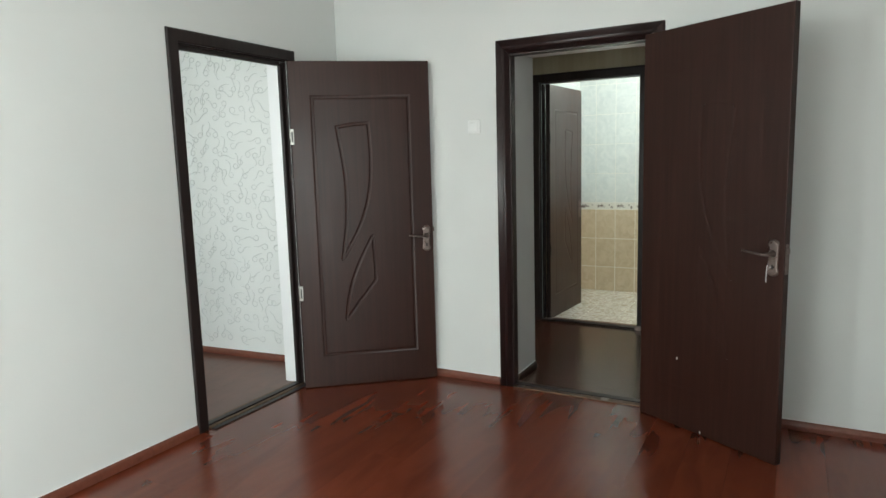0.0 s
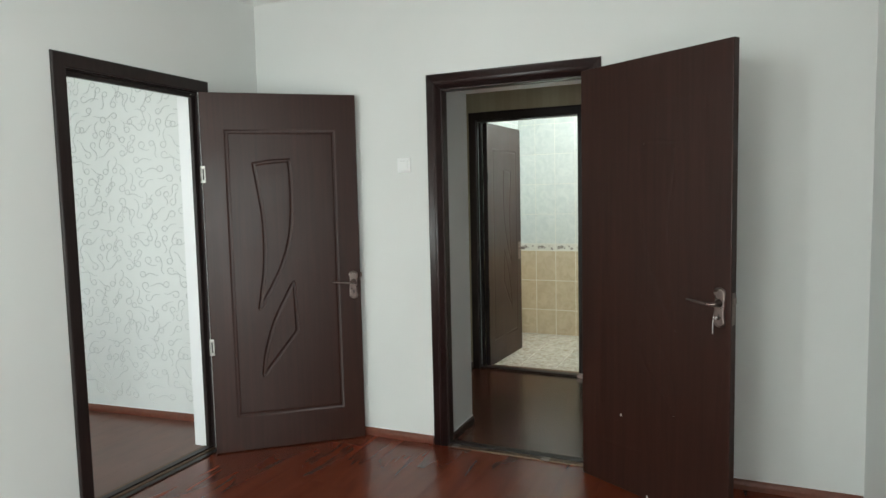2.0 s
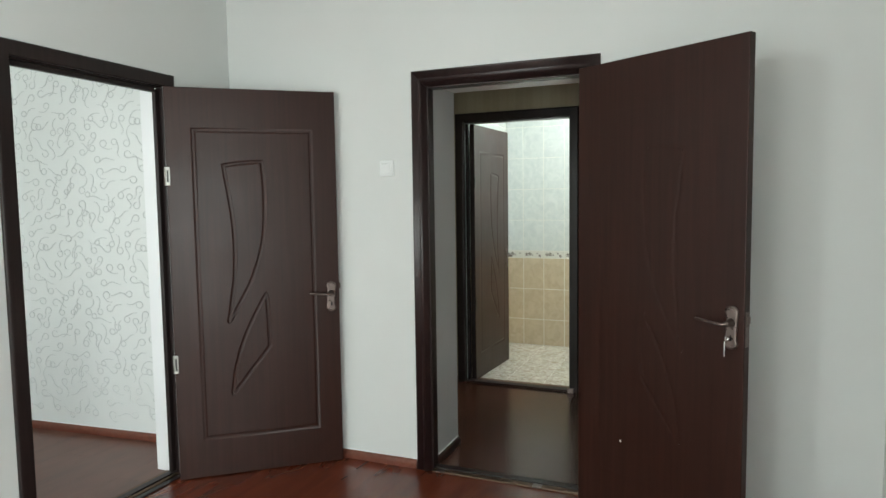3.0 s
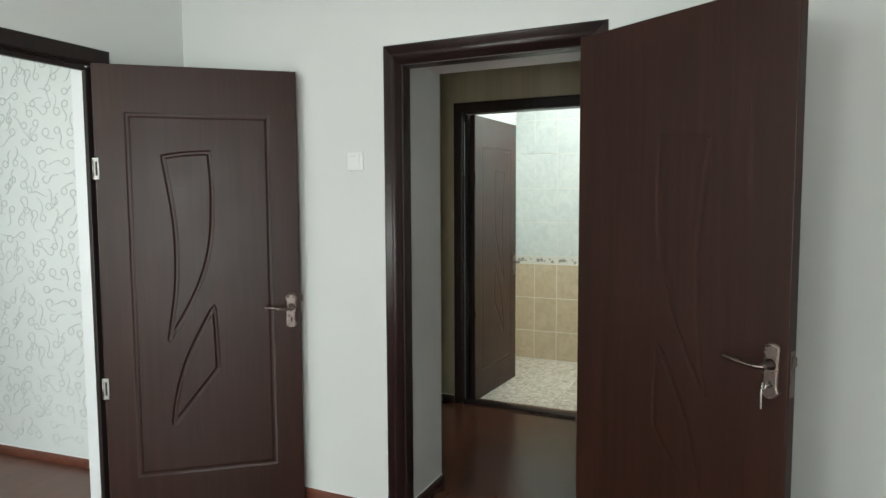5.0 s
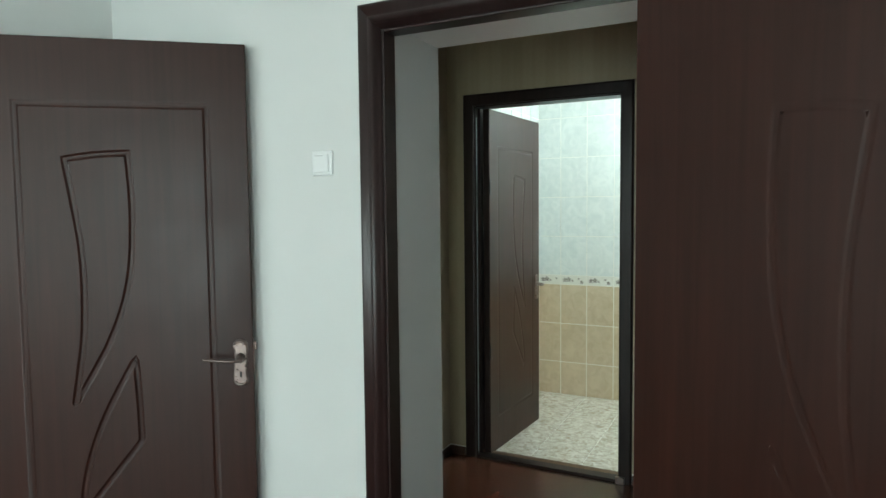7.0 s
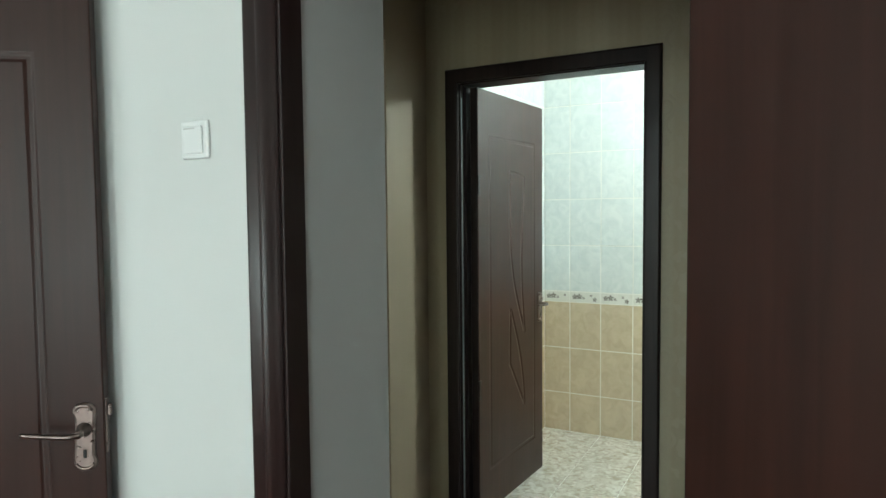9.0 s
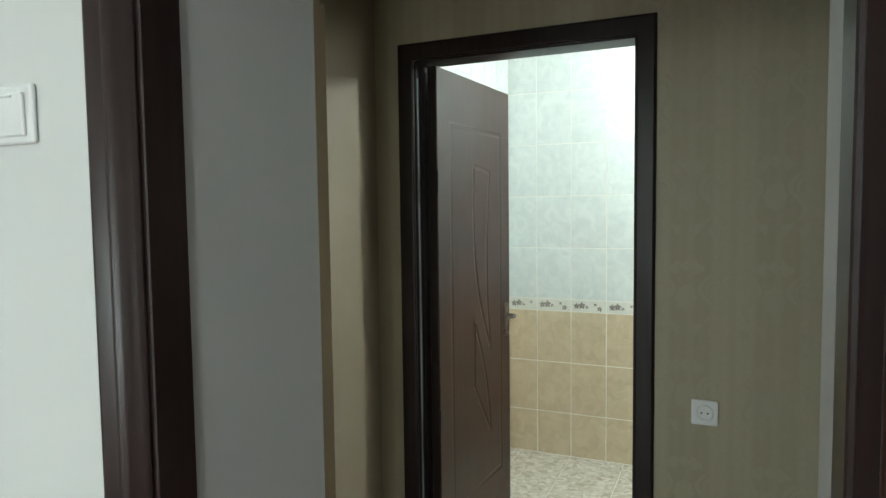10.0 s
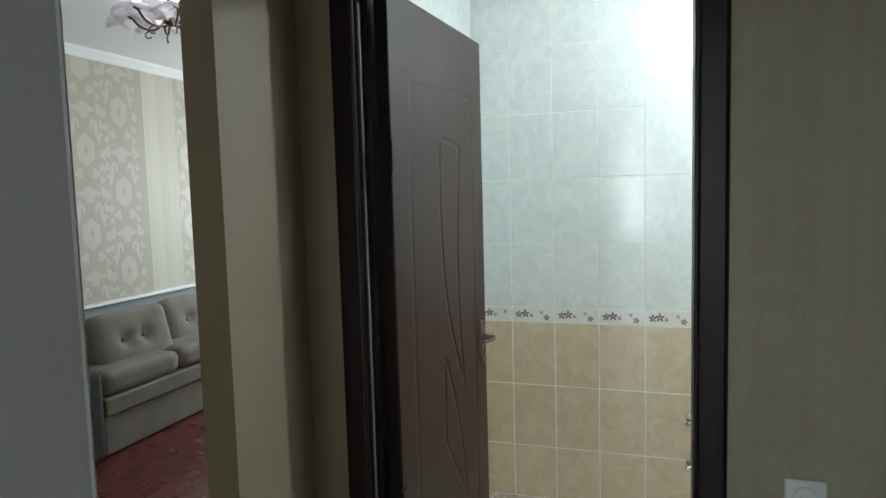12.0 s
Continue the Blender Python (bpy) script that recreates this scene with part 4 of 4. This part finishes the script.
for z in (0.448, 0.25):
    vl = thing("water_valve", "chrome water valve on beige bathroom tiles", "valve", pose(-0.935, BY, z), group="bathroom valves")
    bm = lathe(bmesh.new(), [(0.028, 0.0), (0.027, 0.006), (0.012, 0.008), (0.012, 0.045)], 16)
    bmesh.ops.rotate(bm, verts=bm.verts, cent=(0, 0, 0), matrix=Matrix.Rotation(radians(90), 3, "X"))
    part("body", bm, CHROME, vl, smooth=True)
    part("spout", tube(bmesh.new(), [(0.0, -0.035, 0), (-0.012, -0.05, -0.006), (-0.03, -0.055, -0.012)], 0.010, 10), CHROME, vl, smooth=True)
    part("knob", tube(bmesh.new(), [(0, -0.035, 0.008), (0, -0.036, 0.03), (0.022, -0.036, 0.034)], 0.007, 8), CHROME, vl, smooth=True)


# screw plugs high on the bathroom end wall
for dx in (0.0, 0.122):
    pl = thing("wall_plug", "small dark screw plug in white tiles", "wall plug", pose(-1.828 + dx, BY - 0.002, 2.387), group="bathroom wall plugs")
    bm = lathe(bmesh.new(), [(0.006, 0.0), (0.006, 0.003), (0.003, 0.0035)], 10)
    bmesh.ops.rotate(bm, verts=bm.verts, cent=(0, 0, 0), matrix=Matrix.Rotation(radians(90), 3, "X"))
    part("plug", bm, BLACK, pl)

# chips of pale filler on the lounge boards
bm = bmesh.new()
rnd = random.Random(3)
for _ in range(14):
    cx, cy, r = rnd.gauss(-3.95, 0.20), rnd.gauss(6.95, 0.20), rnd.uniform(0.004, 0.013)
    ring = [bm.verts.new((cx + r * rnd.uniform(0.5, 1.1) * math.cos(a * 0.9) * 1.6, cy + r * rnd.uniform(0.5, 1.1) * math.sin(a * 0.9), 0.001)) for a in range(7)]
    top = [bm.verts.new((v.co.x, v.co.y, 0.0022)) for v in ring]
    bm.faces.new(top)
    for i in range(7):
        bm.faces.new((ring[i], ring[(i + 1) % 7], top[(i + 1) % 7], top[i]))
tagged(part("floor_chips", bm, FABRIC), "pale scuffs and chips on red floor paint", "scuffs", kind="stuff")


# bathroom tiles
TILES = {}


def tile_mesh(w, h, mat, flower=False):
    """A glazed wall tile: face towards -y, its low left corner at the origin."""
    key = (round(w, 3), round(h, 3), mat.name, flower)
    if key not in TILES:
        bm = boxed(0.0026, -0.0012, 0.0026, w - 0.0026, 0.008, h - 0.0026, bevel=0.0008)
        if flower:
            put = lambda x, z, e: (x, -0.0013 - e * 0.5, z)
            for cx, cz, r, n in ((0.032, 0.034, 0.017, 5), (0.062, 0.038, 0.019, 5), (0.090, 0.030, 0.010, 4), (0.138, 0.045, 0.009, 4), (0.162, 0.022, 0.014, 5)):
                for p in range(n):
                    a = 2 * math.pi * p / n + cx * 40
                    if cx < w - 0.02:
                        disc(bm, put, cx + r * 0.6 * math.sin(a), cz + r * 0.6 * math.cos(a), r * 0.28, r * 0.5, 0, 0, -a, 0.0004, 8)
            for f in bm.faces:
                if f.calc_center_median().y < -0.00125 and len(f.verts) == 3:
                    f.material_index = 1
        me = bpy.data.meshes.new("tile")
        bm.normal_update()
        bm.to_mesh(me), bm.free()
        me.materials.append(mat), me.materials.append(FLOWER)
        TILES[key] = me
    return TILES[key]


ROWS_Z = [(0.0, 0.254, TILE_BEIGE), (0.254, 0.552, TILE_BEIGE), (0.552, 0.853, TILE_BEIGE), (0.853, 0.923, TILE_BORDER)]
ROWS_Z += [(0.923 + 0.297 * k, min(BTOP, 0.923 + 0.297 * (k + 1)), TILE_WHITE) for k in range(6)]
rnd = random.Random(8)


def tiled(wall_ob, first, length, turn, place):
    """Columns of tiles along a wall; first: the width of the cut first one."""
    a = 0.0
    cols = []
    while a < length - 0.02:
        w = first if a == 0 else 0.2
        cols.append((a, min(w, length - a)))
        a += w
    for a, w in cols:
        for z0, z1, mat in ROWS_Z:
            if z1 - z0 > 0.02:
                ob = shared("tile", tile_mesh(w, z1 - z0, mat, mat is TILE_BORDER), wall_ob, place(a, z0), turn)
                ob.rotation_euler.x += radians(rnd.uniform(-0.12, 0.12))
                ob.rotation_euler.z += radians(rnd.uniform(-0.12, 0.12))


tiled(bpy.data.objects["wall_bath_north"], 0.172, 2.3, 0.0, lambda a, z: (BX + a, BY, z))
tiled(bpy.data.objects["wall_bath_west"], 0.12, BY - BY0, radians(90), lambda a, z: (BX, BY0 + a, z))

bath = tagged(part("floor_bath", boxed(BX - 0.01, BY0 - 0.05, -0.014, 0.4, BY + 0.01, -0.003), GROUT), "mottled stone-pattern bathroom floor tiles", "floor", kind="structure")
made = {}
for i in range(-2, 7):
    for j in range(-6, 1):
        xa, xb = max(BX, -1.533 + 0.3 * i), min(0.4, -1.533 + 0.3 * (i + 1))
        ya, yb = max(BY0 - 0.04, 6.53 + 0.3 * j), min(BY, 6.53 + 0.3 * (j + 1))
        if xb - xa > 0.02 and yb - ya > 0.02:
            key = (round(xb - xa, 3), round(yb - ya, 3))
            if key not in made:
                me = bpy.data.meshes.new("floor_tile")
                bm = boxed(0.002, 0.002, -0.008, key[0] - 0.002, key[1] - 0.002, 0.0, bevel=0.0012)
                bm.to_mesh(me), bm.free()
                me.materials.append(TILE_FLOOR)
                made[key] = me
            shared("floor_tile", made[key], bath, (xa, ya, 0.0))
